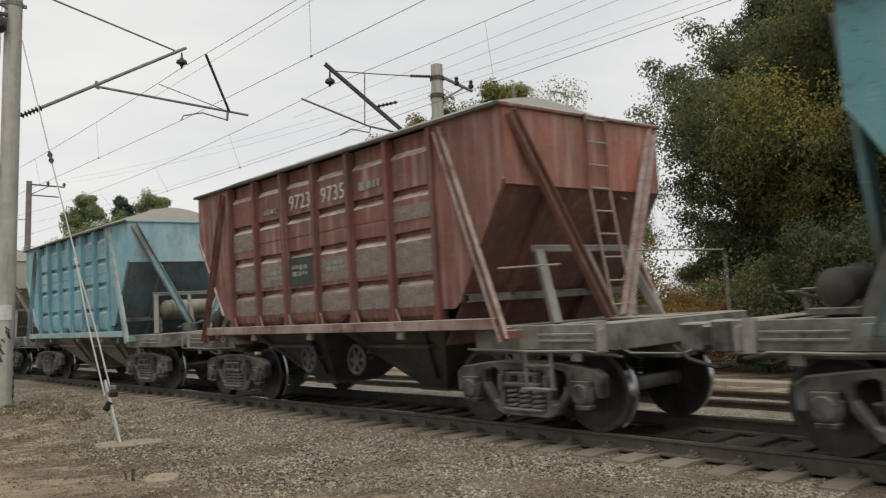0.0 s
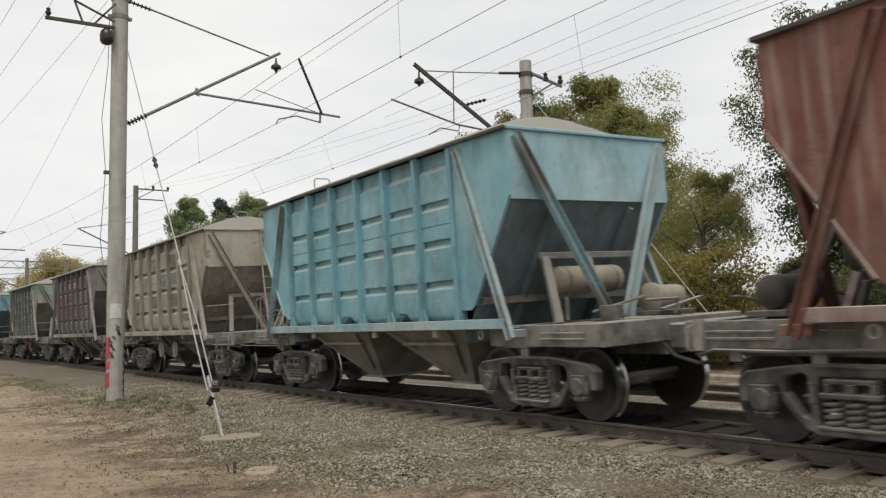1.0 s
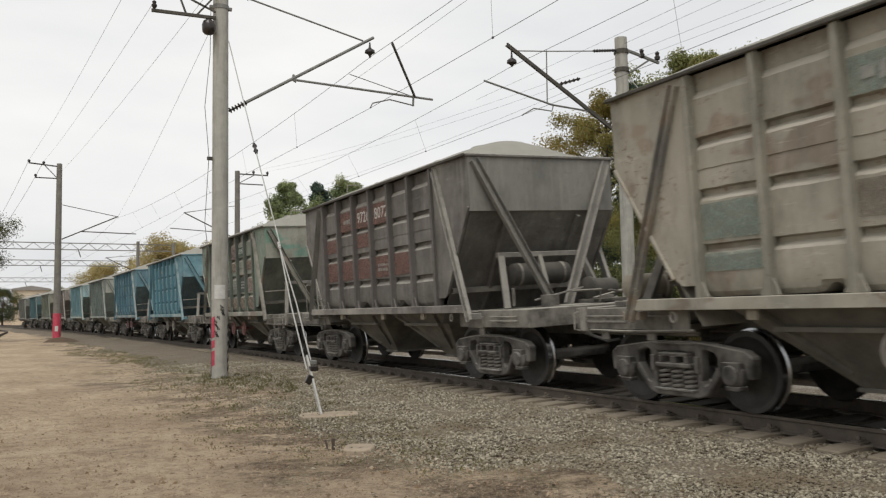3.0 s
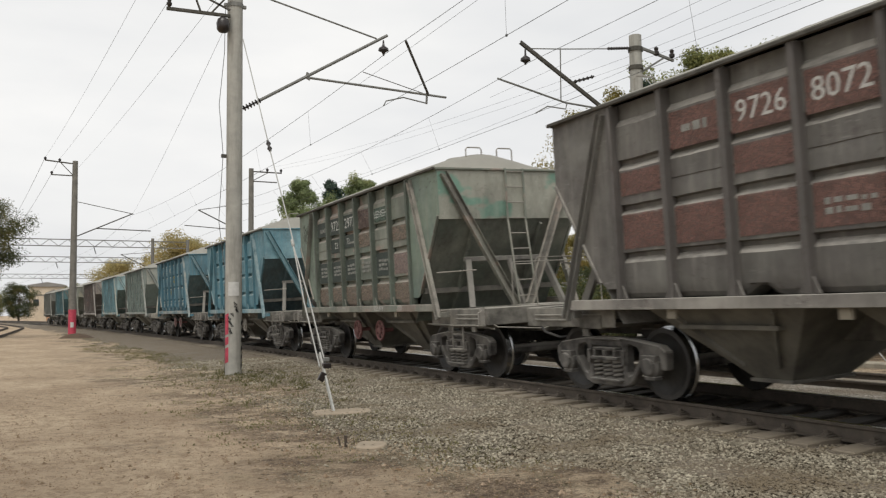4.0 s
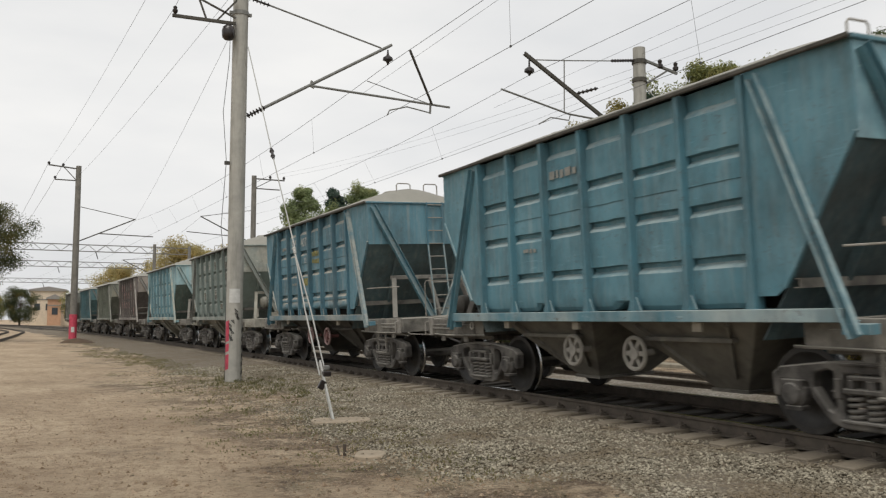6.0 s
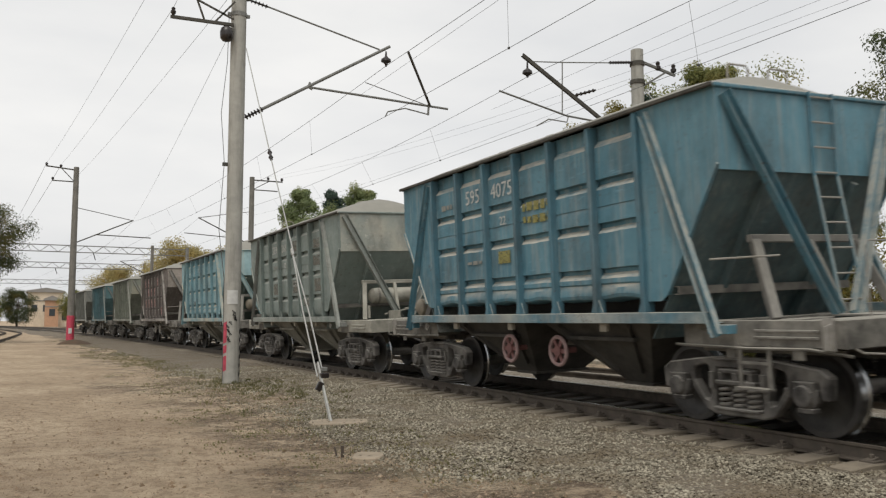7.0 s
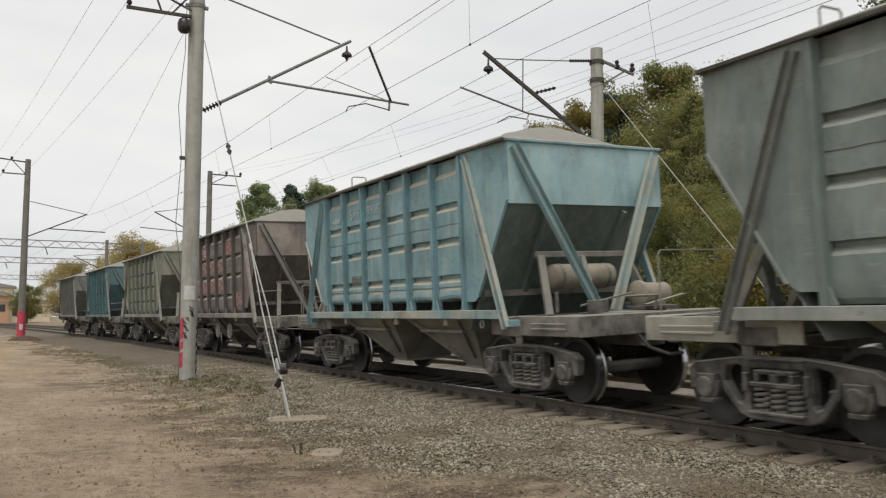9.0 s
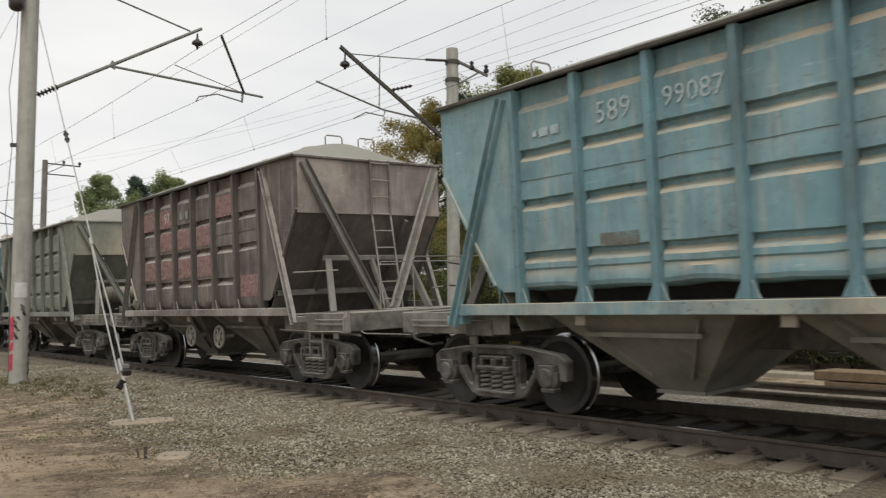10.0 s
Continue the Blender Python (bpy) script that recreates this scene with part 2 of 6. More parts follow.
def ground_material():
    """A pale trodden path, and a darker littered verge between it and the gravel."""
    k = Mat("trodden_dirt_and_gravel", 0.95, world_space=True)
    sep, wide = k.n.new("ShaderNodeSeparateXYZ"), k.n.new("ShaderNodeMath")
    k.l.new(k.co, sep.inputs["Vector"])
    wide.operation = "ADD"
    k.l.new(sep.outputs["X"], wide.inputs[0])
    k.l.new(k.ramp(k.noise(0.45, 6, (1, 0.6, 1), 0.62), 0.3, 0.7, -1.9, 1.9), wide.inputs[1])
    verge = k.ramp(wide.outputs["Value"], 1.3, 2.7)
    # the path: sandy, packed smooth, with faint damp and pale scars
    c = k.mix(k.ramp(k.noise(0.6, 6, (1, 0.7, 1), 0.6), 0.4, 0.62), lin("b3a086"), lin("99866e"))
    c = k.mix(k.mul(k.ramp(k.noise(3.2, 9, rough=0.7), 0.52, 0.62), 0.5), c, lin("7d6850"))
    # brown mottles paint in the small shading of footprints and clods
    c = k.mix(k.mul(k.ramp(k.noise(6.5, 8, (1, 0.8, 1), 0.72, (2, 8, 0)), 0.5, 0.57), 0.5), c, lin("7a664f"))
    c = k.mix(k.mul(k.ramp(k.noise(20, 9, rough=0.8), 0.52, 0.6), 0.5), c, lin("6b5741"))
    c = k.mix(k.mul(k.ramp(k.noise(48, 5, rough=0.7), 0.58, 0.66), 0.5), c, lin("c3b299"))
    # the verge: pale bare earth broken by brown crumbs and a little moss
    d = k.mix(k.ramp(k.noise(1.1, 7, (1, 0.6, 1), 0.66, (4, 1, 0)), 0.4, 0.6), lin("b5a389"), lin("98866d"))
    brown = k.mul(k.ramp(k.noise(1.5, 9, (0.8, 1.1, 1), 0.74, (7, 2, 0)), 0.45, 0.53), k.ramp(k.noise(14, 9, rough=0.8, shift=(1, 4, 0)), 0.4, 0.56, 0.25, 1.0))
    d = k.mix(brown, d, lin("4b3928"))
    d = k.mix(k.mul(k.ramp(k.noise(0.8, 7, (1, 0.6, 1), 0.7, (3, 11, 0)), 0.54, 0.62), 0.55), d, lin("5f5a40"))
    d = k.mix(k.mul(k.ramp(k.noise(19, 9, rough=0.8), 0.5, 0.57), 0.6), d, lin("4d3f30"))
    d = k.mix(k.mul(k.ramp(k.noise(50, 5, rough=0.7), 0.57, 0.64), 0.6), d, lin("bdac94"))
    k.bump(k.noise(11, 10, rough=0.78), 1.0, 0.06)
    return k.done(k.mix(verge, c, d))


def ballast_material(name, a, b, c3):
    k = Mat(name, 0.95, world_space=True)
    cell = k.voronoi(26.0, "Color")
    sep = k.n.new("ShaderNodeSeparateColor")
    k.l.new(cell, sep.inputs["Color"])
    c = k.mix(sep.outputs[0], lin(a), lin(b))
    c = k.mix(k.ramp(sep.outputs[1], 0.7, 1.0), c, lin(c3))
    edge = k.ramp(k.voronoi(26.0, "Distance"), 0.25, 0.75)
    c = k.mix(k.mul(edge, 0.5), c, lin("36312a"))
    c = k.mix(k.mul(k.ramp(k.noise(1.2, 7, rough=0.7), 0.38, 0.6), 0.7), c, lin("6b5d49"))
    inv = k.ramp(edge, 0, 1, 1, 0)
    k.bump(inv, 0.9, 0.03)
    return k.done(c)


def stone_material():
    k = Mat("crushed_granite", 0.92, world_space=True)
    c = k.mix(k.island(), lin("585244"), lin("a9a18e"))
    c = k.mix(k.ramp(k.noise(1.3, 5), 0.45, 0.68), c, lin("6b5f4c"))
    c = k.mix(k.mul(k.ramp(k.noise(60, 4), 0.45, 0.7), 0.4), c, lin("55504a"))
    return k.done(c)


M_DIRT = ground_material()
M_BALLAST = ballast_material("grey_ballast_bed", "766d60", "8d8373", "a09584")
M_PALEBALLAST = ballast_material("pale_ballast_by_the_far_track", "8f887c", "b0a99c", "cdc6ba")
# between the rails: oil and the train's shade share one near-black colour
M_OILSHADEBALLAST = ballast_material("oily_shaded_ballast_between_rails", "211f1d", "302d2a", "403c38")
M_STONE = stone_material()
M_LITTER = plain("dry_brown_litter", "63523a", 0.9, vary=0.5, scale=2)


def clod_material():
    k = Mat("dry_dirt_clods", 0.95)
    c = k.mix(k.island(), lin("6e5c48"), lin("a3907a"))
    return k.done(k.mix(k.ramp(k.noise(3, 4), 0.5, 0.65), c, lin("7c664d")))


M_CLOD = clod_material()


def leaf_material(name, a, b, c3):
    k = Mat(name, 0.75)
    c = k.mix(k.island(), lin(a), lin(b))
    c = k.mix(k.ramp(k.noise(0.35, 3), 0.5, 0.68), c, lin(c3))
    m = k.done(c)
    thin, both, out = k.n.new("ShaderNodeBsdfTranslucent"), k.n.new("ShaderNodeMixShader"), k.n["Material Output"]
    both.inputs["Fac"].default_value = 0.5
    k.l.new(c, thin.inputs["Color"])
    k.l.new(k.b.outputs["BSDF"], both.inputs[1])
    k.l.new(thin.outputs["BSDF"], both.inputs[2])
    k.l.new(both.outputs["Shader"], out.inputs["Surface"])
    return m


M_LEAF_DARK = leaf_material("dark_green_leaves", "3e462b", "596040", "746c3e")
M_LEAF_MID = leaf_material("olive_green_leaves", "626a3e", "858450", "a2914c")
M_LEAF_YELLOW = leaf_material("yellowing_leaves", "767040", "938749", "9f8a4a")
M_LEAF_PINE = leaf_material("dark_pine_needles", "38493f", "4e6154", "566a5c")
M_LEAF_DEEP = leaf_material("deep_green_leaves", "48523a", "69714c", "7d7a4c")
# far crowns: the haze of distance is put into the leaf colour
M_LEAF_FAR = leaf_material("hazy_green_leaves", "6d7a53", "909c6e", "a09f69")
M_LEAF_RUST = leaf_material("rusty_autumn_leaves", "84673c", "a68449", "b8904c")
# yellow far crowns, paled by haze painted into the colour
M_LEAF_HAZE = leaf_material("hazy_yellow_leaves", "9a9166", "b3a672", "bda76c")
M_LEAF_OLIVE = leaf_material("yellow_olive_leaves", "70784c", "919158", "a99b5c")
M_BARK = concrete("grey_brown_bark", "453d34", "5a5045")
M_GRASS = leaf_material("dry_verge_grass", "6a6a48", "837d58", "938863")


# ---- mesh tools ----
class Geo:
    """Collects faces and makes one mesh of them."""

    def __init__(self):
        self.v, self.f = [], []

    def add(self, verts, faces):
        n = len(self.v)
        self.v += [tuple(p) for p in verts]
        self.f += [tuple(n + i for i in face) for face in faces]
        return self

    def box(self, centre, size, turn=None):
        m = turn or Matrix.Identity(3)
        c = Vector(centre)
        p = [c + m @ Vector((sx * size[0] / 2, sy * size[1] / 2, sz * size[2] / 2)) for sx in (-1, 1) for sy in (-1, 1) for sz in (-1, 1)]
        return self.add(p, [(0, 1, 3, 2), (4, 6, 7, 5), (0, 4, 5, 1), (2, 3, 7, 6), (0, 2, 6, 4), (1, 5, 7, 3)])

    def beam(self, a, b, w, h, up=(0, 0, 1)):
        """A bar of section w x h from a to b."""
        a, b = Vector(a), Vector(b)
        d = (b - a).normalized()
        side = d.cross(Vector(up))
        side = side.normalized() if side.length > 1e-4 else Vector((1, 0, 0))
        top = side.cross(d)
        p = [q + side * (sx * w / 2) + top * (sz * h / 2) for q in (a, b) for sx, sz in ((-1, -1), (1, -1), (1, 1), (-1, 1))]
        return self.add(p, [(3, 2, 1, 0), (4, 5, 6, 7), (0, 1, 5, 4), (1, 2, 6, 5), (2, 3, 7, 6), (3, 0, 4, 7)])

    def channel(self, a, b, w, depth, out, t=0.012):
        """A U-section from a to b, its web facing out."""
        a, b, o = Vector(a), Vector(b), Vector(out).normalized()
        side = (b - a).normalized().cross(o).normalized()
        h, e = w / 2, depth / 2
        u = [(-h, -e), (-h, e), (h, e), (h, -e), (h - t, -e), (h - t, e - t), (t - h, e - t), (t - h, -e)]
        p = [q + side * c + o * d for q in (a, b) for c, d in u]
        f = [(i, (i + 1) % 8, 8 + (i + 1) % 8, 8 + i) for i in range(8)]
        for k in (0, 8):
            f += [(k, k + 1, k + 6, k + 7), (k + 1, k + 2, k + 5, k + 6), (k + 2, k + 3, k + 4, k + 5)]
        return self.add(p, f)

    def tube(self, pts, r, n=6, closed_ends=True, r2=None, radii=None):
        pts = [Vector(p) for p in pts]
        rings = []
        ref = None
        for i, p in enumerate(pts):
            d = (pts[min(i + 1, len(pts) - 1)] - pts[max(i - 1, 0)]).normalized()
            if ref is None:
                ref = d.orthogonal().normalized()
            ref = (ref - d * ref.dot(d)).normalized()
            bi = d.cross(ref)
            rad = radii[i] if radii else r if r2 is None else r + (r2 - r) * i / (len(pts) - 1)
            rings.append([p + (ref * math.cos(2 * math.pi * k / n) + bi * math.sin(2 * math.pi * k / n)) * rad for k in range(n)])
        f = [(i * n + k, i * n + (k + 1) % n, (i + 1) * n + (k + 1) % n, (i + 1) * n + k) for i in range(len(pts) - 1) for k in range(n)]
        if closed_ends:
            f += [tuple(reversed(range(n))), tuple((len(pts) - 1) * n + k for k in range(n))]
        return self.add([v for ring in rings for v in ring], f)

    def lathe(self, profile, origin=(0, 0, 0), axis="x", n=24):
        """Turns (along, radius) pairs about an axis."""
        o = Vector(origin)
        v = []
        for a, r in profile:
            for k in range(n):
                c, s = math.cos(2 * math.pi * k / n) * r, math.sin(2 * math.pi * k / n) * r
                v.append(o + Vector({"x": (a, c, s), "y": (s, a, c), "z": (c, s, a)}[axis]))
        m = len(profile)
        f = [(i * n + k, (i + 1) * n + k, (i + 1) * n + (k + 1) % n, i * n + (k + 1) % n) for i in range(m - 1) for k in range(n)]
        f += [tuple(range(n)), tuple(reversed([(m - 1) * n + k for k in range(n)]))]
        return self.add(v, f)

    def prism(self, outline, a, b, axis="x"):
        """Extrudes an outline of (u, v) from a to b along an axis (x: u=y, v=z; y: u=x, v=z)."""
        n = len(outline)
        put = {"x": lambda u, w, d: (d, u, w), "y": lambda u, w, d: (u, d, w), "z": lambda u, w, d: (u, w, d)}[axis]
        v = [put(u, w, d) for d in (a, b) for u, w in outline]
        f = [(i, (i + 1) % n, n + (i + 1) % n, n + i) for i in range(n)] + [tuple(reversed(range(n))), tuple(range(n, 2 * n))]
        return self.add(v, f)

    def strip(self, profile, a, b, axis="y"):
        """An open profile of (u, v) swept from a to b."""
        n = len(profile)
        put = {"x": lambda u, w, d: (d, u, w), "y": lambda u, w, d: (u, d, w)}[axis]
        v = [put(u, w, d) for d in (a, b) for u, w in profile]
        return self.add(v, [(i, i + 1, n + i + 1, n + i) for i in range(n - 1)])

    def mesh(self, name, bevel=0.0, smooth=False, solid=0.0):
        me = bpy.data.meshes.new(name)
        me.from_pydata(self.v, [], self.f)
        bm = bmesh.new()
        bm.from_mesh(me)
        bmesh.ops.recalc_face_normals(bm, faces=bm.faces)
        if solid:
            bmesh.ops.solidify(bm, geom=bm.faces[:], thickness=solid)
        if bevel:
            edges = [e for e in bm.edges if len(e.link_faces) == 2 and e.calc_face_angle(0) > 0.6]
            bmesh.ops.bevel(bm, geom=edges, offset=bevel, segments=1, affect="EDGES", clamp_overlap=True)
        if smooth:
            for face in bm.faces:
                face.smooth = True
            for e in bm.edges:
                e.smooth = len(e.link_faces) == 2 and e.calc_face_angle(0) < (0.7 if smooth is True else smooth)
        bm.to_mesh(me)
        bm.free()
        return me


def part(name, geo, material, parent=None, label="", bevel=0.0, smooth=False, solid=0.0):
    me = geo if isinstance(geo, bpy.types.Mesh) else geo.mesh(name, bevel, smooth, solid)
    if not me.materials:
        me.materials.append(material)
    ob = new(name, me)
    ob.parent = parent
    return tagged(ob, label)


def lettering(name, text, size, material, parent, m, label="", depth=0.001):
    """Letters of the built-in font as a mesh, laid at the pose m."""
    cu = bpy.data.curves.new(name, "FONT")
    cu.body, cu.size, cu.align_x, cu.align_y = text, size, "CENTER", "CENTER"
    cu.resolution_u, cu.extrude = 2, depth
    tmp = bpy.data.objects.new(name, cu)
    me = bpy.data.meshes.new_from_object(tmp)
    bpy.data.objects.remove(tmp)
    me.materials.clear()
    me.materials.append(material)
    ob = new(name, me)
    ob.parent, ob.matrix_basis = parent, m
    return tagged(ob, label)


# ---- the line of the track ----
XC, R_CURVE, CANT, EDGE = 8.37, 1245.0, radians(2.72), 0.797
XC2, GROUND = 12.65, -0.28


def track(s, offset=0.0, cant=CANT):
    """The pose of the running surface s metres along the line: x to the far side, y along, z up, canted about the near rail."""
    th = s / R_CURVE
    m = Matrix.Translation((XC - R_CURVE * (1 - math.cos(th)), R_CURVE * math.sin(th), 0)) @ Matrix.Rotation(th, 4, "Z")
    m = m @ Matrix.Translation((offset - EDGE, 0, 0)) @ Matrix.Rotation(-cant, 4, "Y") @ Matrix.Translation((EDGE, 0, 0))
    return m


def flat(s, q, z):
    """A place s along the line, q across it, at height z, with no cant."""
    return track(s, 0, 0.0) @ Vector((q, 0, z))


# ---- ground and tracks ----
def ground_sheet():
    """One sheet of ground to the horizon, finer near the camera, with ruts and small mounds."""
    xs = sorted({-900, -300, -120, -60, -30, -18, *[v * 0.5 for v in range(-24, 13)], 7, 9, 12, 16, 20, 26, 34, 50, 90, 200, 500, 1500})
    ys = sorted({-400, -120, -40, -15, -6, *[v * 0.5 for v in range(-4, 61)], *range(31, 90, 3), 100, 130, 170, 230, 320, 500, 900, 2500})
    g = Geo()
    v = []
    for y in ys:
        for x in xs:
            z = GROUND
            if abs(x) < 40 and y < 100 and x < 5:
                z += 0.05 * (noise.noise((x * 0.35, y * 0.25, 1)) + 0.5 * noise.noise((x * 1.1, y * 0.9, 5)))
            v.append((x, y, z - (0.25 if 5.6 < x < 16 else 0)))
    n = len(xs)
    g.add(v, [(j * n + i, j * n + i + 1, (j + 1) * n + i + 1, (j + 1) * n + i) for j in range(len(ys) - 1) for i in range(n - 1)])
    return tagged(part("ground", g, M_DIRT, smooth=True), "trodden sandy dirt yard beside the railway line", "ground", kind="structure")


ground_sheet()


def ballast_bed():
    """The crushed-stone bed under both tracks with its long shallow near shoulder."""
    prof = [(-5.3, -0.4), (-4.75, -0.295), (-3.7, -0.262), (-2.4, -0.228), (-1.5, -0.205), (-1.1, -0.2), (-0.88, -0.21)]
    prof2 = [(1.25, -0.1), (1.7, -0.12), (2.4, -0.2), (2.9, -0.13), (5.6, -0.12), (6.4, -0.2), (7.6, -0.4)]
    ss = list(range(-60, 4, 4)) + [v * 0.5 for v in range(8, 50)] + list(range(25, 120, 3)) + list(range(120, 400, 14))
    for name, pr, mat, lab in (("ballast_shoulder", prof, M_BALLAST, "grey crushed-stone shoulder of the railway line"),
                               ("ballast_middle", prof2, M_PALEBALLAST, "grey ballast under and beside the far track")):
        g, v = Geo(), []
        fine = []
        for a, b in zip(pr, pr[1:]):
            fine += [tuple(a[k] + (b[k] - a[k]) * j / 4 for k in (0, 1)) for j in range(4)]
        fine.append(pr[-1])
        for s in ss:
            for q, z in fine:
                wob = 0.03 * noise.noise((q * 1.7, s * 0.8, 3))
                edge = 0.5 * noise.noise((s * 0.25, 2, 8)) if q == pr[0][0] else 0
                v.append(flat(s, q + edge, z + wob))
        n = len(fine)
        g.add(v, [(j * n + i, j * n + i + 1, (j + 1) * n + i + 1, (j + 1) * n + i) for j in range(len(ss) - 1) for i in range(n - 1)])
        tagged(part(name, g, mat, smooth=True), lab, "ballast", kind="structure")
    g, v = Geo(), []
    qs = [-1.25, -0.9, -0.6, 0, 0.6, 0.9, 1.3]
    for s in ss:
        v += [track(s) @ Vector((q, 0, -0.215 + 0.02 * noise.noise((q * 2, s, 4)))) for q in qs]
    n = len(qs)
    g.add(v, [(j * n + i, j * n + i + 1, (j + 1) * n + i + 1, (j + 1) * n + i) for j in range(len(ss) - 1) for i in range(n - 1)])
    tagged(part("ballast_core", g, M_OILSHADEBALLAST, smooth=True), "oil-dark ballast between the rails, the train's shade in its colour", "ballast", kind="structure")


ballast_bed()

RAIL = [(-0.066, -0.18), (0.066, -0.18), (0.066, -0.165), (0.012, -0.15), (0.01, -0.045), (0.036, -0.035), (0.037, -0.006), (0.03, -0.0005),
        (-0.03, -0.0005), (-0.037, -0.006), (-0.036, -0.035), (-0.01, -0.045), (-0.012, -0.15), (-0.066, -0.165)]


def rail(name, q, offset, cant, lo, hi, label):
    ss = [lo + (hi - lo) * i / 60 for i in range(61)]
    g, v, n = Geo(), [], len(RAIL)
    for s in ss:
        m = track(s, offset, cant)
        v += [m @ Vector((q + u, 0, w)) for u, w in RAIL]
    g.add(v, [(j * n + i, j * n + (i + 1) % n, (j + 1) * n + (i + 1) % n, (j + 1) * n + i) for j in range(60) for i in range(n)])
    ob = tagged(part(name, g, M_RUSTRAIL), label, "rail", "running rails", "structure")
    top = Geo()
    v = []
    for s in ss:
        m = track(s, offset, cant)
        v += [m @ Vector((q + u, 0, 0.0006)) for u in (-0.026, 0.026)]
    top.add(v, [(2 * j, 2 * j + 1, 2 * j + 3, 2 * j + 2) for j in range(60)])
    part("rail_head", top, M_RAILTOP, ob, "polished running surface")
    return ob


SPAN = XC2 - XC
for q in (-EDGE, EDGE):
    rail("rail", q, 0, CANT, -45, 330, "rust-brown steel rail with a polished head")
    rail("rail", q, SPAN, 0.0, -45, 330, "rust-brown steel rail of the far track")


def sleepers():
    """Concrete sleepers: the near ones singly, the far ones joined."""
    out = [(-1.38, -0.2), (-1.38, -0.15), (-1.1, -0.142), (-0.5, -0.17), (0.5, -0.17), (1.1, -0.142), (1.36, -0.15), (1.36, -0.2), (1.36, -0.36), (-1.36, -0.36)]
    g = Geo().prism(out, -0.13, 0.13, "y")
    me = g.mesh("sleeper", bevel=0.012)
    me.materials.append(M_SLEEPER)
    base = tagged(new("sleeper_row"), "row of grey concrete sleepers under the running rails", "sleepers", kind="structure")
    far = Geo()
    for offset, cant in ((0.0, CANT), (SPAN, 0.0)):
        for i in range(-20, 330):
            s = i * 0.545 + 0.1
            m = track(s, offset, cant) @ pose(random.uniform(-0.02, 0.02), 0, random.uniform(-0.012, 0.004), 0, 0, random.uniform(-1, 1))
            if -2 < s < 62 and offset == 0 or 2 < s < 30:
                ob = new("sleeper", me)
                ob.parent, ob.matrix_basis = base, m
            else:
                k = Geo().prism(out, -0.13, 0.13, "y")
                far.add([m @ Vector(p) for p in k.v], k.f)
    tagged(part("sleeper_rest", far, M_SLEEPER, base), kind="stuff")
    clip = Geo().box((-0.01, 0, -0.148), (0.15, 0.17, 0.035)).beam((-0.06, 0, -0.14), (0.055, 0, -0.115), 0.09, 0.03).lathe([(-0.15, 0.028), (-0.08, 0.028), (-0.075, 0.02)], (0.0, 0, 0), "z", 6)
    cm = clip.mesh("rail_clip", bevel=0.004)
    cm.materials.append(M_RUSTRAIL)
    for i in range(2, 56):
        ob = new("rail_clip", cm)
        ob.parent, ob.matrix_basis = base, track(i * 0.545 + 0.1) @ pose(-EDGE - 0.1, 0, 0)


sleepers()


# ---- the hopper wagons ----
HALF, RIM, SIDE = 4.2, 3.88, 1.58
SHEET = SIDE - 0.03


def side_wall(sign, torn=False):
    """The pressed side sheet: flat bands parted by horizontal steps; its foot meets the sill, or is rusted away above it."""
    prof = [(SHEET - 0.145, RIM), (SHEET - 0.145, 3.67), (SHEET - 0.088, 3.61), (SHEET - 0.072, 3.58)]
    for z in (3.12, 2.54, 1.93):
        prof += [(SHEET - 0.07, z + 0.17), (SHEET - 0.067, z + 0.03), (SHEET - 0.14, z + 0.015), (SHEET - 0.145, z - 0.035), (SHEET - 0.085, z - 0.085), (SHEET - 0.072, z - 0.11)]
        if z == 3.12:
            prof += [(SHEET - 0.066, 2.79), (SHEET - 0.078, 2.785)]
    foot = len(prof)
    if torn:
        prof += [(SHEET - 0.068, 1.76), (SHEET - 0.088, 1.74), (SHEET - 0.07, 1.7), (SHEET - 0.064, 1.62), (SHEET - 0.08, 1.575), (SHEET - 0.14, 1.55), (SHEET - 0.36, 1.53)]
    else:
        prof += [(SHEET - 0.069, 1.74), (SHEET - 0.066, 1.6), (SHEET - 0.072, 1.5), (SHEET - 0.09, 1.43), (SHEET - 0.13, 1.375), (SHEET - 0.36, 1.36)]
    n, m, v = 73, len(prof), []
    for j in range(n):
        y = -2.9 + 5.8 * j / (n - 1)
        bay = (y + 2.88) / 0.96
        at = bay % 1.0
        for i, (x, z) in enumerate(prof):
            dent = 0.007 * noise.noise((y * 1.3, z * 1.6, 4 + sign)) + 0.004 * noise.noise((y * 4.1, z * 3, 9 + sign))
            lift = (0.009 * noise.noise((y * 2.2, z, 2 + sign)) + 0.006 * noise.noise((y * 6.0, z * 2, 8 + sign))) * (0 < i < m - 1)
            if torn and i > foot + 1:
                lift += (0.025 + 0.03 * noise.noise((math.floor(bay) * 3.7, 1.5, 6 + sign))) * math.sin(math.pi * at) ** 2 - 0.03
            elif not torn and i > foot + 2 and int(bay) in (2, 4):
                lift += 0.13 * max(0.0, 1 - abs(at - 0.3) * (4.5 if int(bay) == 2 else 6.5))
            v.append((sign * (x + dent), y, z + lift))
    return Geo().add(v, [(j * m + i, j * m + i + 1, (j + 1) * m + i + 1, (j + 1) * m + i) for j in range(n - 1) for i in range(m - 1)])


def corner_plate(sx, sy):
    """The plain side sheet between the last post and the overhanging end."""
    out = [(2.86, 3.88), (HALF, 3.88), (HALF, 3.02), (3.28, 1.58), (3.16, 1.5), (2.86, 1.5)]
    g = Geo().prism([(sy * u, w) for u, w in out], sx * (SIDE - 0.075), sx * (SIDE - 0.055))
    return g


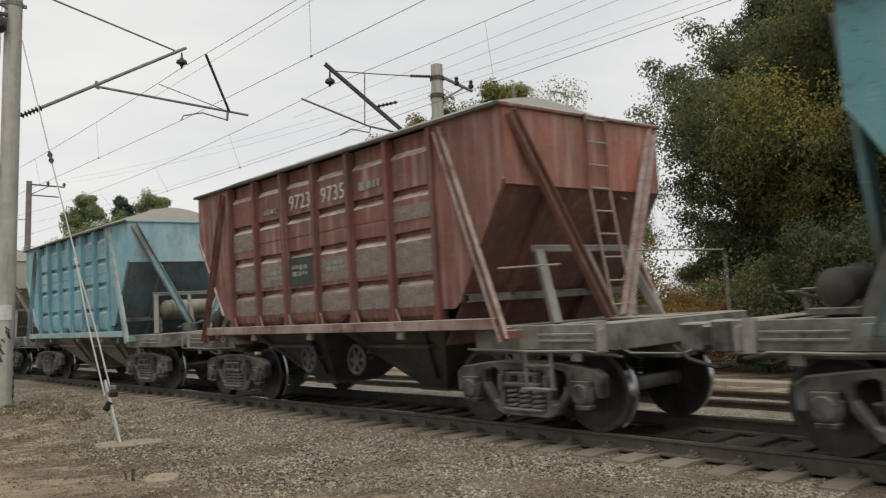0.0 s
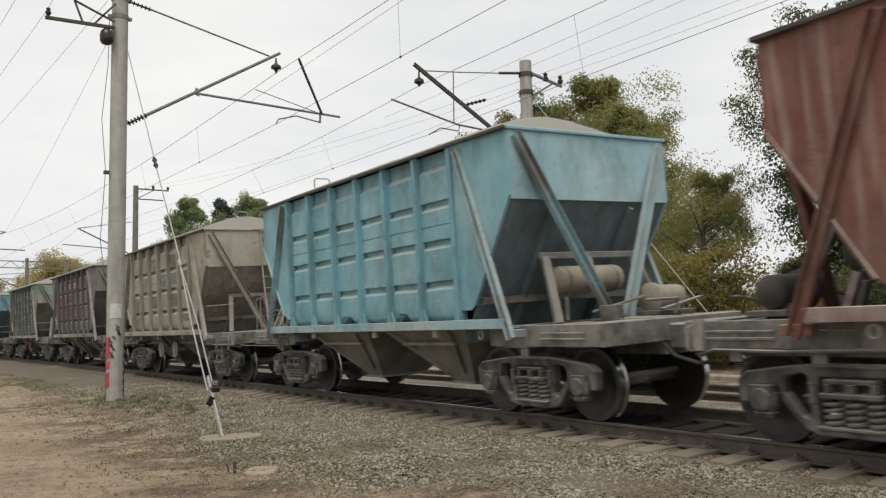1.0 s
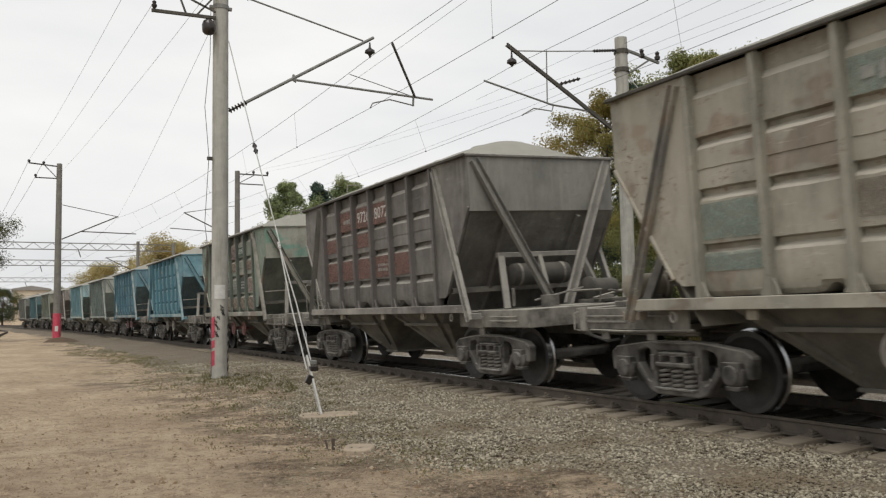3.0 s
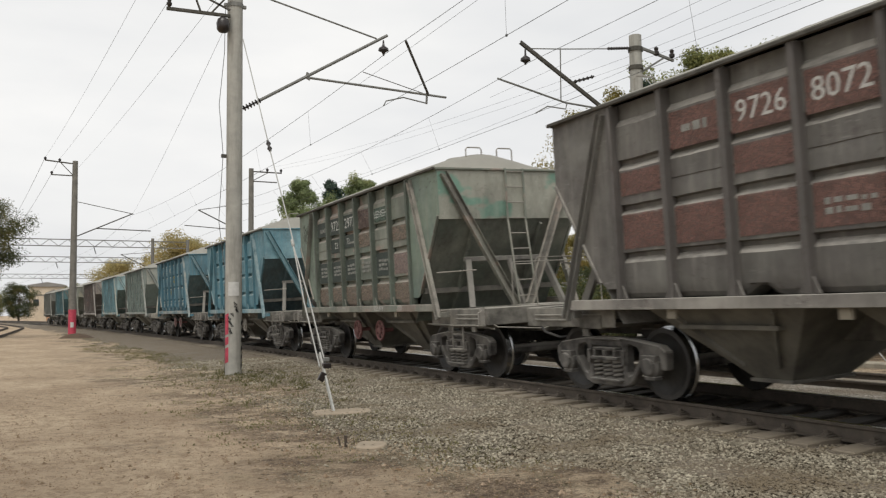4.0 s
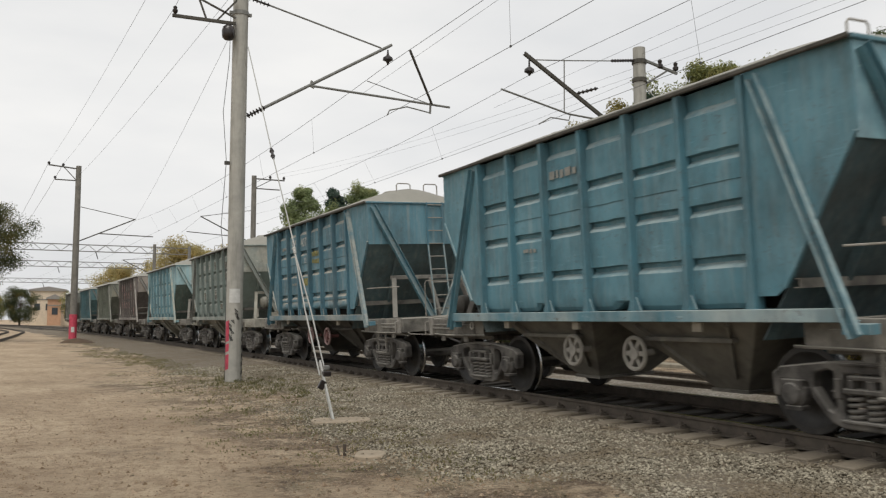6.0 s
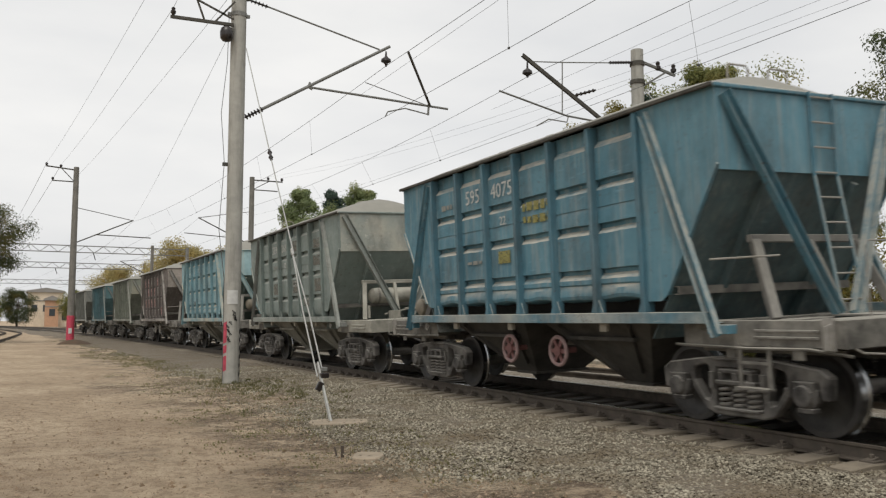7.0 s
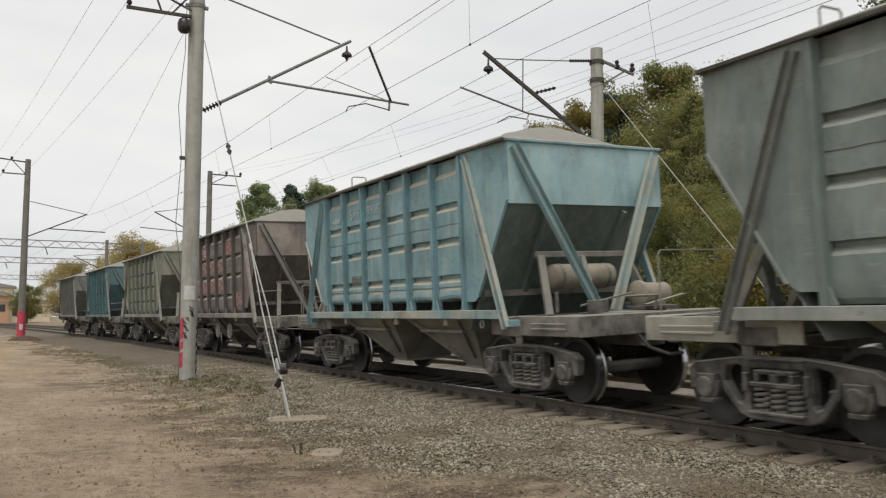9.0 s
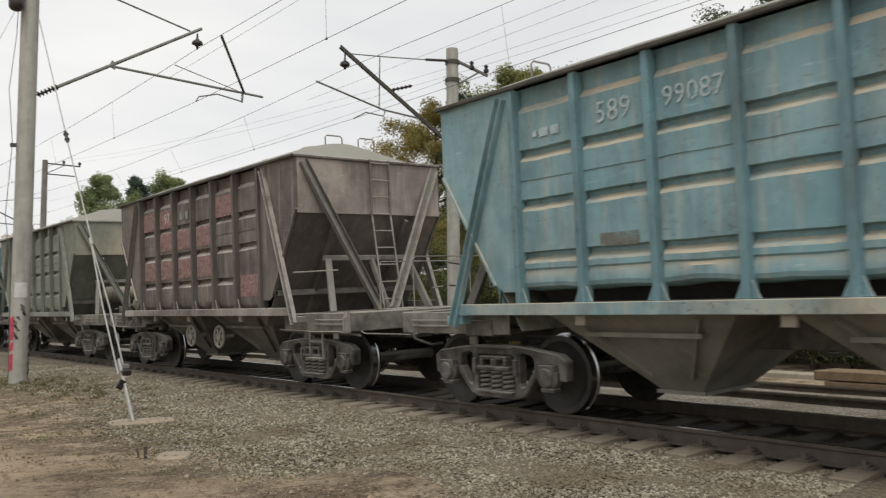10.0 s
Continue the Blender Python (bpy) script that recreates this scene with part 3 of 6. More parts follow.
def end_wall(sy):
    g = Geo().box((0, sy * (HALF - 0.012), 3.405), (2 * SIDE - 0.12, 0.02, 0.95))
    return g


def slope_sheet(sy):
    """The inclined floor of the hopper under the overhanging end."""
    g = Geo()
    a, b = (sy * (HALF - 0.02), 2.96), (sy * 2.93, 1.04)
    w = SIDE - 0.09
    g.add([(-w, *a), (w, *a), (w, *b), (-w, *b)], [(0, 1, 2, 3)])
    return g


def roof_sheet():
    """The arched roof with hipped ends."""
    nx, ny, v = 18, 40, []
    for j in range(ny + 1):
        y = -HALF + 0.02 + (2 * HALF - 0.04) * j / ny
        e = min(1.0, max(0.0, HALF - 0.02 - abs(y)) / 1.15)
        e = math.sin(e * math.pi / 2)
        for i in range(nx + 1):
            q = -1 + 2 * i / nx
            v.append((q * (SIDE - 0.025), y, RIM - 0.005 + 0.5 * e * (1 - (0.9 * q * q + 0.01) ** 0.68 + 0.043) + 0.012 * noise.noise((q * 3, y * 1.5, 6))))
    n = nx + 1
    return Geo().add(v, [(j * n + i, j * n + i + 1, (j + 1) * n + i + 1, (j + 1) * n + i) for j in range(ny) for i in range(nx)])


def hopper_funnel(y):
    """A discharge funnel: a four-sided pyramid down to a mouth, with stiffening ribs."""
    g = Geo()
    top = [(-1.32, y - 1.22, 1.24), (1.32, y - 1.22, 1.24), (1.32, y + 1.22, 1.24), (-1.32, y + 1.22, 1.24)]
    bot = [(-0.5, y - 0.27, 0.34), (0.5, y - 0.27, 0.34), (0.5, y + 0.27, 0.34), (-0.5, y + 0.27, 0.34)]
    g.add(top + bot, [(0, 1, 5, 4), (1, 2, 6, 5), (2, 3, 7, 6), (3, 0, 4, 7), (4, 5, 6, 7)])
    return g


def funnel_rib(sx, y, dy):
    return Geo().beam((sx * 1.3, y + dy * 1.9, 1.2), (sx * 0.66, y + dy * 0.62, 0.52), 0.035, 0.1, (sx, 0, -0.9))


def side_frame(sx):
    """A cast bogie side frame with its two windows and the open spring nest."""
    outer = [(-1.2, 0.42), (-1.22, 0.66), (-1.1, 0.74), (-0.62, 0.8), (-0.3, 0.83), (0.3, 0.83), (0.62, 0.8), (1.1, 0.74), (1.22, 0.66), (1.2, 0.42),
             (1.1, 0.42), (1.08, 0.6), (0.76, 0.6), (0.72, 0.44), (0.5, 0.2), (0.36, 0.15), (-0.36, 0.15), (-0.5, 0.2), (-0.72, 0.44), (-0.76, 0.6), (-1.08, 0.6), (-1.1, 0.42)]
    bm = bmesh.new()
    x0, x1 = sx * 0.95, sx * 1.09

    def ring(pts, x):
        return [bm.verts.new((x, u, w)) for u, w in pts]

    holes = [[(-0.33, 0.23), (0.33, 0.23), (0.35, 0.3), (0.33, 0.7), (-0.33, 0.7), (-0.35, 0.3)],
             [(0.43, 0.36), (0.46, 0.31), (0.52, 0.33), (0.68, 0.54), (0.69, 0.64), (0.65, 0.7), (0.5, 0.735), (0.44, 0.71)],
             [(-0.44, 0.71), (-0.5, 0.735), (-0.65, 0.7), (-0.69, 0.64), (-0.68, 0.54), (-0.52, 0.33), (-0.46, 0.31), (-0.43, 0.36)]]
    for x in (x0, x1):
        edges = []
        for pts in [outer] + holes:
            vs = ring(pts, x)
            edges += [bm.edges.new((vs[i], vs[(i + 1) % len(vs)])) for i in range(len(vs))]
        bmesh.ops.triangle_fill(bm, use_beauty=True, use_dissolve=True, edges=edges)
    vs = list(bm.verts)
    half, at = len(vs) // 2, 0
    vs.sort(key=lambda p: p.index)
    bm.verts.ensure_lookup_table()
    for pts in [outer] + holes:
        k = len(pts)
        for i in range(k):
            a, b = at + i, at + (i + 1) % k
            try:
                bm.faces.new((bm.verts[a], bm.verts[b], bm.verts[half + b], bm.verts[half + a]))
            except ValueError:
                pass
        at += k
    bmesh.ops.recalc_face_normals(bm, faces=bm.faces)
    edges = [e for e in bm.edges if len(e.link_faces) == 2 and e.calc_face_angle(0) > 0.6]
    bmesh.ops.bevel(bm, geom=edges, offset=0.018, segments=1, affect="EDGES", clamp_overlap=True)
    me = bpy.data.meshes.new("side_frame")
    bm.to_mesh(me)
    bm.free()
    return me


def coil():
    pts = []
    for k in range(61):
        a = k / 13.5 * 2 * math.pi
        pts.append((0.092 * math.cos(a), 0.092 * math.sin(a), 0.25 + 0.26 * k / 60))
    return Geo().tube(pts, 0.02, 6)


def axle_box(sx, y):
    g = Geo().lathe([(0, 0.15), (0.1, 0.155), (0.13, 0.12), (0.17, 0.115), (0.18, 0.08)] if sx > 0 else [(0, 0.15), (-0.1, 0.155), (-0.13, 0.12), (-0.17, 0.115), (-0.18, 0.08)],
                    (sx * 1.0, y, 0.46), "x", 16)
    g.box((sx * 1.04, y, 0.56), (0.2, 0.26, 0.1)).box((sx * 1.06, y, 0.31), (0.14, 0.2, 0.05))
    return g


def wheelset():
    """Two flanged wheels on an axle, turned about x, on its own centre."""
    g = Geo().lathe([(-1.0, 0.07), (-0.9, 0.075), (-0.7, 0.1), (-0.6, 0.088), (0.6, 0.088), (0.7, 0.1), (0.9, 0.075), (1.0, 0.07)], n=14)
    for s in (-1, 1):
        g.lathe([(s * (0.72 + d), r) for d, r in ((0.0, 0.05), (-0.01, 0.13), (0.02, 0.2), (0.03, 0.36), (0.0, 0.4), (-0.005, 0.492), (0.006, 0.502), (0.022, 0.498),
                                                  (0.034, 0.478), (0.132, 0.472), (0.135, 0.41), (0.105, 0.38), (0.07, 0.3), (0.075, 0.2), (0.115, 0.14), (0.12, 0.05))], n=40)
    return g


def handwheel_rim():
    ring = [(0, 0.205 * math.cos(a * math.pi / 12), 0.205 * math.sin(a * math.pi / 12)) for a in range(25)]
    return Geo().tube(ring, 0.03, 6, False)


def build_wagon():
    """One hopper wagon, ladder end towards -y, air-tank end towards +y, its origin between the rails at the middle."""
    w = new("hopper_wagon")

    def painted(*a, **k):
        ob = part(*a, **k)
        return ob

    P0 = M_UNDER
    for sx in (-1, 1):
        painted("side_wall", side_wall(sx), P0, w, smooth=0.3, solid=0.006)
        for i in range(7):
            y = -2.88 + 0.96 * i
            g = Geo().prism([(y - 0.04, RIM - 0.02), (y + 0.04, RIM - 0.02), (y + 0.04, 1.24), (y - 0.04, 1.24)], sx * (SIDE - 0.16), sx * SIDE)
            for d in (-1, 1):
                if abs(y + d * 0.2) < 2.9:
                    g.prism([(y + d * 0.03, 1.54), (y + d * 0.05, 1.54), (y + d * 0.13, 1.37), (y + d * 0.03, 1.37)], sx * (SIDE - 0.05), sx * (SIDE - 0.03))
            painted("side_post", g, P0, w, bevel=0.005)
        painted("side_sill", Geo().box((sx * (SIDE - 0.02), 0, 1.3), (0.06, 7.9, 0.135)).box((sx * (SIDE - 0.16), 0, 1.24), (0.3, 7.9, 0.012)), P0, w, bevel=0.006)
        painted("top_rim", Geo().box((sx * (SIDE + 0.01), 0, RIM), (0.05, 2 * HALF + 0.06, 0.05)), M_DARKSTEEL, w, bevel=0.01)
        for sy in (-1, 1):
            painted("corner_plate", corner_plate(sx, sy), P0, w)
            g = Geo().channel((sx * (SIDE - 0.02), sy * 3.05, 3.8), (sx * (SIDE - 0.0), sy * 4.07, 1.1), 0.125, 0.08, (-sx, 0, 0.0))
            g.box((sx * (SIDE - 0.09), sy * 4.06, 1.17), (0.14, 0.3, 0.1))
            painted("corner_brace", g, M_BRACE, w, bevel=0.004)
            g = Geo().channel((sx * 1.4, sy * (HALF + 0.03), 3.8), (sx * 0.14, sy * 4.52, 1.27), 0.15, 0.09, (0, -sy, -0.25))
            painted("end_brace", g, M_BRACE, w, bevel=0.004)
            g = Geo().beam((sx * (SIDE - 0.05), sy * (HALF - 0.01), 3.0), (sx * (SIDE - 0.05), sy * 3.29, 1.58), 0.05, 0.03)
            part("edge_angle", g, M_DARKSTEEL, w)
    for sy in (-1, 1):
        painted("end_wall", end_wall(sy), P0, w, bevel=0.004)
        painted("end_rim", Geo().box((0, sy * (HALF + 0.012), RIM), (2 * SIDE - 0.06, 0.05, 0.05)), P0, w, bevel=0.01)
        painted("slope_sheet", slope_sheet(sy), P0, w, solid=0.01)
        for sx in (-0.75, 0.75):
            part("slope_rib", Geo().beam((sx, sy * (HALF - 0.06), 2.86), (sx, sy * 3.08, 1.2), 0.06, 0.14, (0, sy, -1)), P0, w)
        part("slope_ledge", Geo().channel((-1.5, sy * 3.4, 1.62), (1.5, sy * 3.4, 1.62), 0.1, 0.07, (0, sy, 0)), M_UNDER, w)
        trestle = part("trestle", Geo().beam((-0.92, sy * 4.0, 2.18), (0.92, sy * 4.0, 2.18), 0.09, 0.09), M_BRACE, w, bevel=0.008)
        for foot, head, thick in ((-1.02, -0.85, 0.11), (1.02, 0.85, 0.11), (0.12, 0.05, 0.08)):
            part("trestle_leg", Geo().beam((foot, sy * 4.4, 1.25), (head, sy * 4.02, 2.15), thick, thick), M_BRACE, trestle, bevel=0.008)
    painted("roof", roof_sheet(), M_ROOF, w, smooth=True, solid=0.01)
    for y in (-2.4, -0.8, 0.8, 2.4):
        g = Geo().lathe([(4.27, 0.34), (4.36, 0.34), (4.39, 0.3), (4.41, 0.05)], (0, y, 0), "z", 20)
        part("roof_hatch", g, M_ROOF, w, "round loading hatch with a lid", smooth=True)
    for x in (-0.22, 0.5):
        g = Geo().tube([(x - 0.18, -3.35, 4.1), (x - 0.18, -3.35, 4.42), (x - 0.14, -3.35, 4.46), (x + 0.14, -3.35, 4.46), (x + 0.18, -3.35, 4.42), (x + 0.18, -3.35, 4.1)], 0.014)
        part("roof_hoop", g, M_RUNG, w)
    # ladder up the end wall
    g = Geo()
    for x in (-0.06, 0.34):
        g.beam((x, -HALF - 0.05, 3.9), (x, -HALF - 0.05, 2.9), 0.035, 0.02, (0, 1, 0))
        g.beam((x, -HALF - 0.05, 2.9), (x, -4.5, 1.28), 0.035, 0.02, (0, 1, 0))
    ladder = part("ladder", g, P0, w)
    for i in range(9):
        z = 3.84 - 0.3 * i
        y = -HALF - 0.05 if z > 2.9 else -HALF - 0.05 - 0.25 * (2.9 - z) / 1.62
        part("rung", Geo().tube([(-0.06, y, z), (0.34, y, z)], 0.012), M_RUNG, ladder)
    g = Geo().tube([(-0.7, -5.3, 1.26), (-0.7, -5.3, 2.0), (-0.66, -5.3, 2.05), (1.2, -5.3, 2.05), (1.24, -5.3, 2.0), (1.24, -5.3, 1.26)], 0.01)
    g.tube([(-1.5, -3.95, 1.95), (-0.9, -4.4, 1.96)], 0.012)
    g.tube([(0.95, -4.6, 1.6), (1.45, -4.3, 1.62)], 0.012).tube([(0.95, -4.6, 1.9), (1.45, -4.3, 1.92)], 0.012)
    part("handrail", g, M_RUNG, w)
    # air tanks and brake gear at the other end
    g = Geo().lathe([(-0.66, 0.02), (-0.65, 0.12), (-0.58, 0.19), (-0.5, 0.195), (0.5, 0.195), (0.58, 0.19), (0.65, 0.12), (0.66, 0.02)], (0.05, 3.95, 1.84), "x", 22)
    tank = part("air_tank", g, M_TANK, w, "dusty cylindrical air reservoir", smooth=True)
    for x in (-0.3, 0.6):
        part("strap", Geo().lathe([(-0.025, 0.202), (0.025, 0.202)], (x - 0.1, 3.95, 1.84), "x", 22), M_UNDER, tank)
    g = Geo().lathe([(-0.34, 0.03), (-0.32, 0.1), (-0.26, 0.17), (0.22, 0.175), (0.24, 0.21), (0.3, 0.21), (0.34, 0.16), (0.36, 0.03)], (-0.8, 4.62, 1.52), "x", 20)
    part("brake_cylinder", g, M_TANK, w, "dusty brake cylinder", smooth=True)
    g = Geo().beam((-0.8, 4.4, 1.31), (-0.8, 4.85, 1.31), 0.7, 0.06).beam((0.6, 4.6, 1.38), (-0.4, 4.62, 1.55), 0.03, 0.03).beam((-0.8, 4.62, 1.2), (-0.8, 4.62, 1.4), 0.3, 0.3)
    g.beam((-0.4, 4.9, 1.36), (-1.1, 5.0, 1.5), 0.1, 0.02).box((0.4, 4.75, 1.36), (0.2, 0.25, 0.2))
    g.tube([(0.95, 4.5, 1.3), (0.95, 4.5, 1.6)], 0.03).tube([(-0.2, 5.3, 1.3), (-0.2, 5.35, 1.5), (0.4, 5.35, 1.5)], 0.02)
    part("brake_gear", g, M_UNDER, w, bevel=0.006)
    # underframe
    g = Geo().box((0, 0, 1.0), (0.42, 10.9, 0.4))
    part("centre_sill", g, M_UNDER, w, bevel=0.01)
    for sy in (-1, 1):
        part("end_beam", Geo().box((0, sy * 5.46, 1.12), (2.66, 0.05, 0.29)).box((0, sy * 5.3, 1.26), (2.6, 0.34, 0.02)), M_PLAT, w, bevel=0.008)
        # dark pan added where the open frame has only a shaded void
        part("platform", Geo().box((0, sy * 4.45, 1.05), (2.5, 1.9, 0.02)), M_SHADEDARK, w, "dark pan added for the shaded void under the open end frame")
        for y in (3.62, 4.42, 4.95):
            part("cross_beam", Geo().box((0, sy * y, 1.17), (2.52, 0.14 if y != 4.42 else 0.24, 0.17)), M_PLAT, w, bevel=0.008)
        part("walkway", Geo().box((0.1, sy * 4.9, 1.268), (0.75, 1.0, 0.018)), M_PLAT, w)
        part("bolster_beam", Geo().box((0, sy * 3.85, 1.06), (2.7, 0.5, 0.2)), M_UNDER, w, bevel=0.01)
        for sx in (-1, 1):
            g = Geo().channel((sx * 1.3, sy * 3.3, 1.12), (sx * 1.3, sy * 5.44, 1.12), 0.28, 0.06, (sx, 0, 0))
            g.beam((sx * 1.37, sy * 4.4, 1.15), (sx * 1.37, sy * 5.2, 1.15), 0.02, 0.03).beam((sx * 1.37, sy * 4.4, 1.08), (sx * 1.37, sy * 5.2, 1.08), 0.02, 0.03)
            part("platform_sill", g, M_PLAT, w, bevel=0.006)
            g = Geo().beam((sx * 1.34, sy * 4.55, 1.0), (sx * 1.34, sy * 4.55, 0.52), 0.05, 0.02, (sx, 0, 0)).beam((sx * 1.34, sy * 4.15, 1.0), (sx * 1.34, sy * 4.15, 0.52), 0.05, 0.02, (sx, 0, 0))
            g.beam((sx * 1.36, sy * 4.12, 0.53), (sx * 1.36, sy * 4.58, 0.53), 0.12, 0.02).beam((sx * 1.34, sy * 4.12, 0.8), (sx * 1.34, sy * 4.58, 0.8), 0.03, 0.03)
            if sx * sy > 0 and sy < 0:
                part("step", g, M_UNDER, w)
        g = Geo().box((0, sy * 5.6, 1.03), (0.3, 0.28, 0.32)).box((0, sy * 5.82, 1.04), (0.2, 0.3, 0.24)).box((sy * 0.1, sy * 6.0, 1.04), (0.22, 0.2, 0.36))
        part("coupler", g, M_BOGIE, w, "dark knuckle coupler", bevel=0.02)
        g = Geo().tube([(sy * 0.32, sy * 5.5, 0.95), (sy * 0.34, sy * 5.7, 0.8), (sy * 0.2, sy * 5.95, 0.7), (sy * 0.05, sy * 6.04, 0.72)], 0.025)
        part("brake_hose", g, M_WHEEL, w)
        g = Geo().tube([(-1.36, sy * 3.2, 0.98), (-1.38, sy * 4.3, 0.96), (-1.38, sy * 5.1, 0.97), (-1.2, sy * 5.45, 0.9)], 0.018, 6).tube([(-1.1, sy * 3.4, 0.92), (-1.1, sy * 5.3, 0.92)], 0.03, 6)
        part("brake_pipe", g, M_UNDER, w)
        g = Geo().box((-1.34, sy * 5.3, 1.12), (0.05, 0.12, 0.32)).tube([(-1.38, sy * 5.36, 1.22), (-1.46, sy * 5.36, 1.2), (-1.46, sy * 5.36, 0.98), (-1.38, sy * 5.36, 0.96)], 0.012, 5)
        part("corner_grab", g, M_RUNG, w)
        for x, y in ((-1.3, 4.0), (-1.3, 4.9), (1.3, 4.0)):
            part("hanger_plate", Geo().box((x, sy * y, 0.95), (0.03, 0.14, 0.2)), M_PLAT, w)
        part("uncoupling_rod", Geo().tube([(-1.25, sy * 5.52, 0.98), (-1.2, sy * 5.56, 0.94), (-0.3, sy * 5.6, 0.86), (-0.1, sy * 5.62, 0.9)], 0.012), M_RUNG, w)
    part("hopper_core", Geo().prism([(-2.95, 2.2), (2.95, 2.2), (2.6, 1.2), (-2.6, 1.2)], -1.08, 1.08), M_HOPPER, w)
    for sx in (-1, 1):
        # the shade behind the side sheet's foot is put into this dark colour
        part("hopper_haunch", Geo().add([(sx * 1.26, y, 1.68) for y in (-2.85, 2.85)] + [(sx * 1.02, y, 1.26) for y in (2.85, -2.85)], [(0, 1, 2, 3)]), M_SHADEDARK, w, "hopper sheet with the shade in its dark colour", solid=0.01)
    part("hopper_pan", Geo().box((0, 0, 1.3), (2.7, 5.2, 0.1)), M_HOPPER, w)
    for y in (-1.47, 1.47):
        funnel = part("discharge_funnel", hopper_funnel(y), M_HOPPER, w, "dusty steel discharge funnel", bevel=0.008)
        for sx in (-1, 1):
            for dy in (-0.42, 0.42):
                part("rib", funnel_rib(sx, y, dy), M_HOPPER, funnel)
            part("belt", Geo().box((sx * 1.16, y, 1.0), (0.1, 1.5, 0.05)), M_HOPPER, funnel)
        part("gate", Geo().box((0, y, 0.325), (1.08, 0.62, 0.04)), M_UNDER, funnel)
    for sx in (-1, 1):
        for y in (-2.0, 0.35, 2.2):
            part("sill_tab", Geo().box((sx * 1.5, y, 1.18), (0.05, 0.14, 0.12)), M_TANK, w)
        part("tow_ring", Geo().tube([(sx * 1.53, 3.35 + 0.05 * math.cos(a * 0.524), 1.15 + 0.06 * math.sin(a * 0.524)) for a in range(13)], 0.014, 5), M_RUNG, w)
    for y in (-0.65, 0.7):
        hw = part("handwheel", handwheel_rim(), M_RUNG, w, "six-spoke discharge handwheel", smooth=True)
        hw.location = (-1.32, y, 0.81)
        part("hub", Geo().lathe([(-0.03, 0.085), (0.02, 0.085), (0.03, 0.045), (0.3, 0.045)], axis="x", n=10), M_RUNG, hw)
        for a in range(6):
            part("spoke", Geo().beam((0, 0, 0), (0, 0.2 * math.cos(a * math.pi / 3), 0.2 * math.sin(a * math.pi / 3)), 0.06, 0.02, (1, 0, 0)), M_RUNG, hw)
    # bogies
    ws = wheelset().mesh("wheelset", smooth=True)
    ws.materials.append(M_WHEEL)
    ws.materials.append(M_TREAD)
    ws.materials.append(M_BOGIE)
    for p in ws.polygons:
        c = p.center
        if math.hypot(c.y, c.z) > 0.468 and p.area < 0.02:
            p.material_index = 1
        elif math.hypot(c.y, c.z) < 0.1 and abs(c.x) < 0.68:
            p.material_index = 2
    spring = coil().mesh("spring", smooth=True)
    spring.materials.append(M_SPRING)
    frames = {sx: side_frame(sx) for sx in (-1, 1)}
    for sy in (-1, 1):
        b = part("bogie", Geo().box((0, 0, 0.66), (1.9, 0.36, 0.24)).box((0, 0, 0.82), (0.5, 0.5, 0.14)).box((0, 0.55, 0.45), (1.9, 0.1, 0.12)).box((0, -0.55, 0.45), (1.9, 0.1, 0.12)), M_BOGIE, w, "three-piece cast bogie", bevel=0.02)
        b.location = (0, sy * 3.85, 0)
        for sx in (-1, 1):
            part("side_frame", frames[sx], M_BOGIE, b)
            for y, x in ((-0.21, 1.02), (0.0, 1.02), (0.21, 1.02), (-0.1, 0.9), (0.11, 0.9)):
                o = part("spring", spring, M_SPRING, b)
                o.location = (sx * x, y, 0)
            part("bolster_end", Geo().box((sx * 1.02, 0, 0.535), (0.26, 0.6, 0.05)).box((sx * 1.02, 0, 0.665), (0.24, 0.5, 0.045)).box((sx * 0.96, 0, 0.6), (0.1, 0.5, 0.1)).box((sx * 1.05, -0.22, 0.6), (0.18, 0.06, 0.1)).box((sx * 1.05, 0.22, 0.6), (0.18, 0.06, 0.1)).box((sx * 1.05, 0, 0.6), (0.18, 0.09, 0.1)), M_BOGIE, b, bevel=0.01)
            part("spring_seat", Geo().box((sx * 1.02, 0, 0.235), (0.26, 0.68, 0.03)), M_BOGIE, b, bevel=0.006)
            part("wear_lug", Geo().box((sx * 1.1, -0.38, 0.55), (0.05, 0.07, 0.2)).box((sx * 1.1, 0.38, 0.55), (0.05, 0.07, 0.2)).box((sx * 1.1, 0, 0.795), (0.04, 0.7, 0.03)), M_BOGIE, b, bevel=0.008)
            for y in (-0.925, 0.925):
                part("axle_box", axle_box(sx, y), M_BOGIE, b, bevel=0.008)
        for y in (-0.925, 0.925):
            o = part("wheelset", ws, M_WHEEL, b, "dark wheels with bright worn treads")
            o.location = (0, y, 0.474)
    return w


PITCH = 12.2
BODY = ("side_wall", "side_post", "side_sill", "corner_plate", "end_rim", "ladder", "slope_sheet", "slope_rib", "edge_angle")

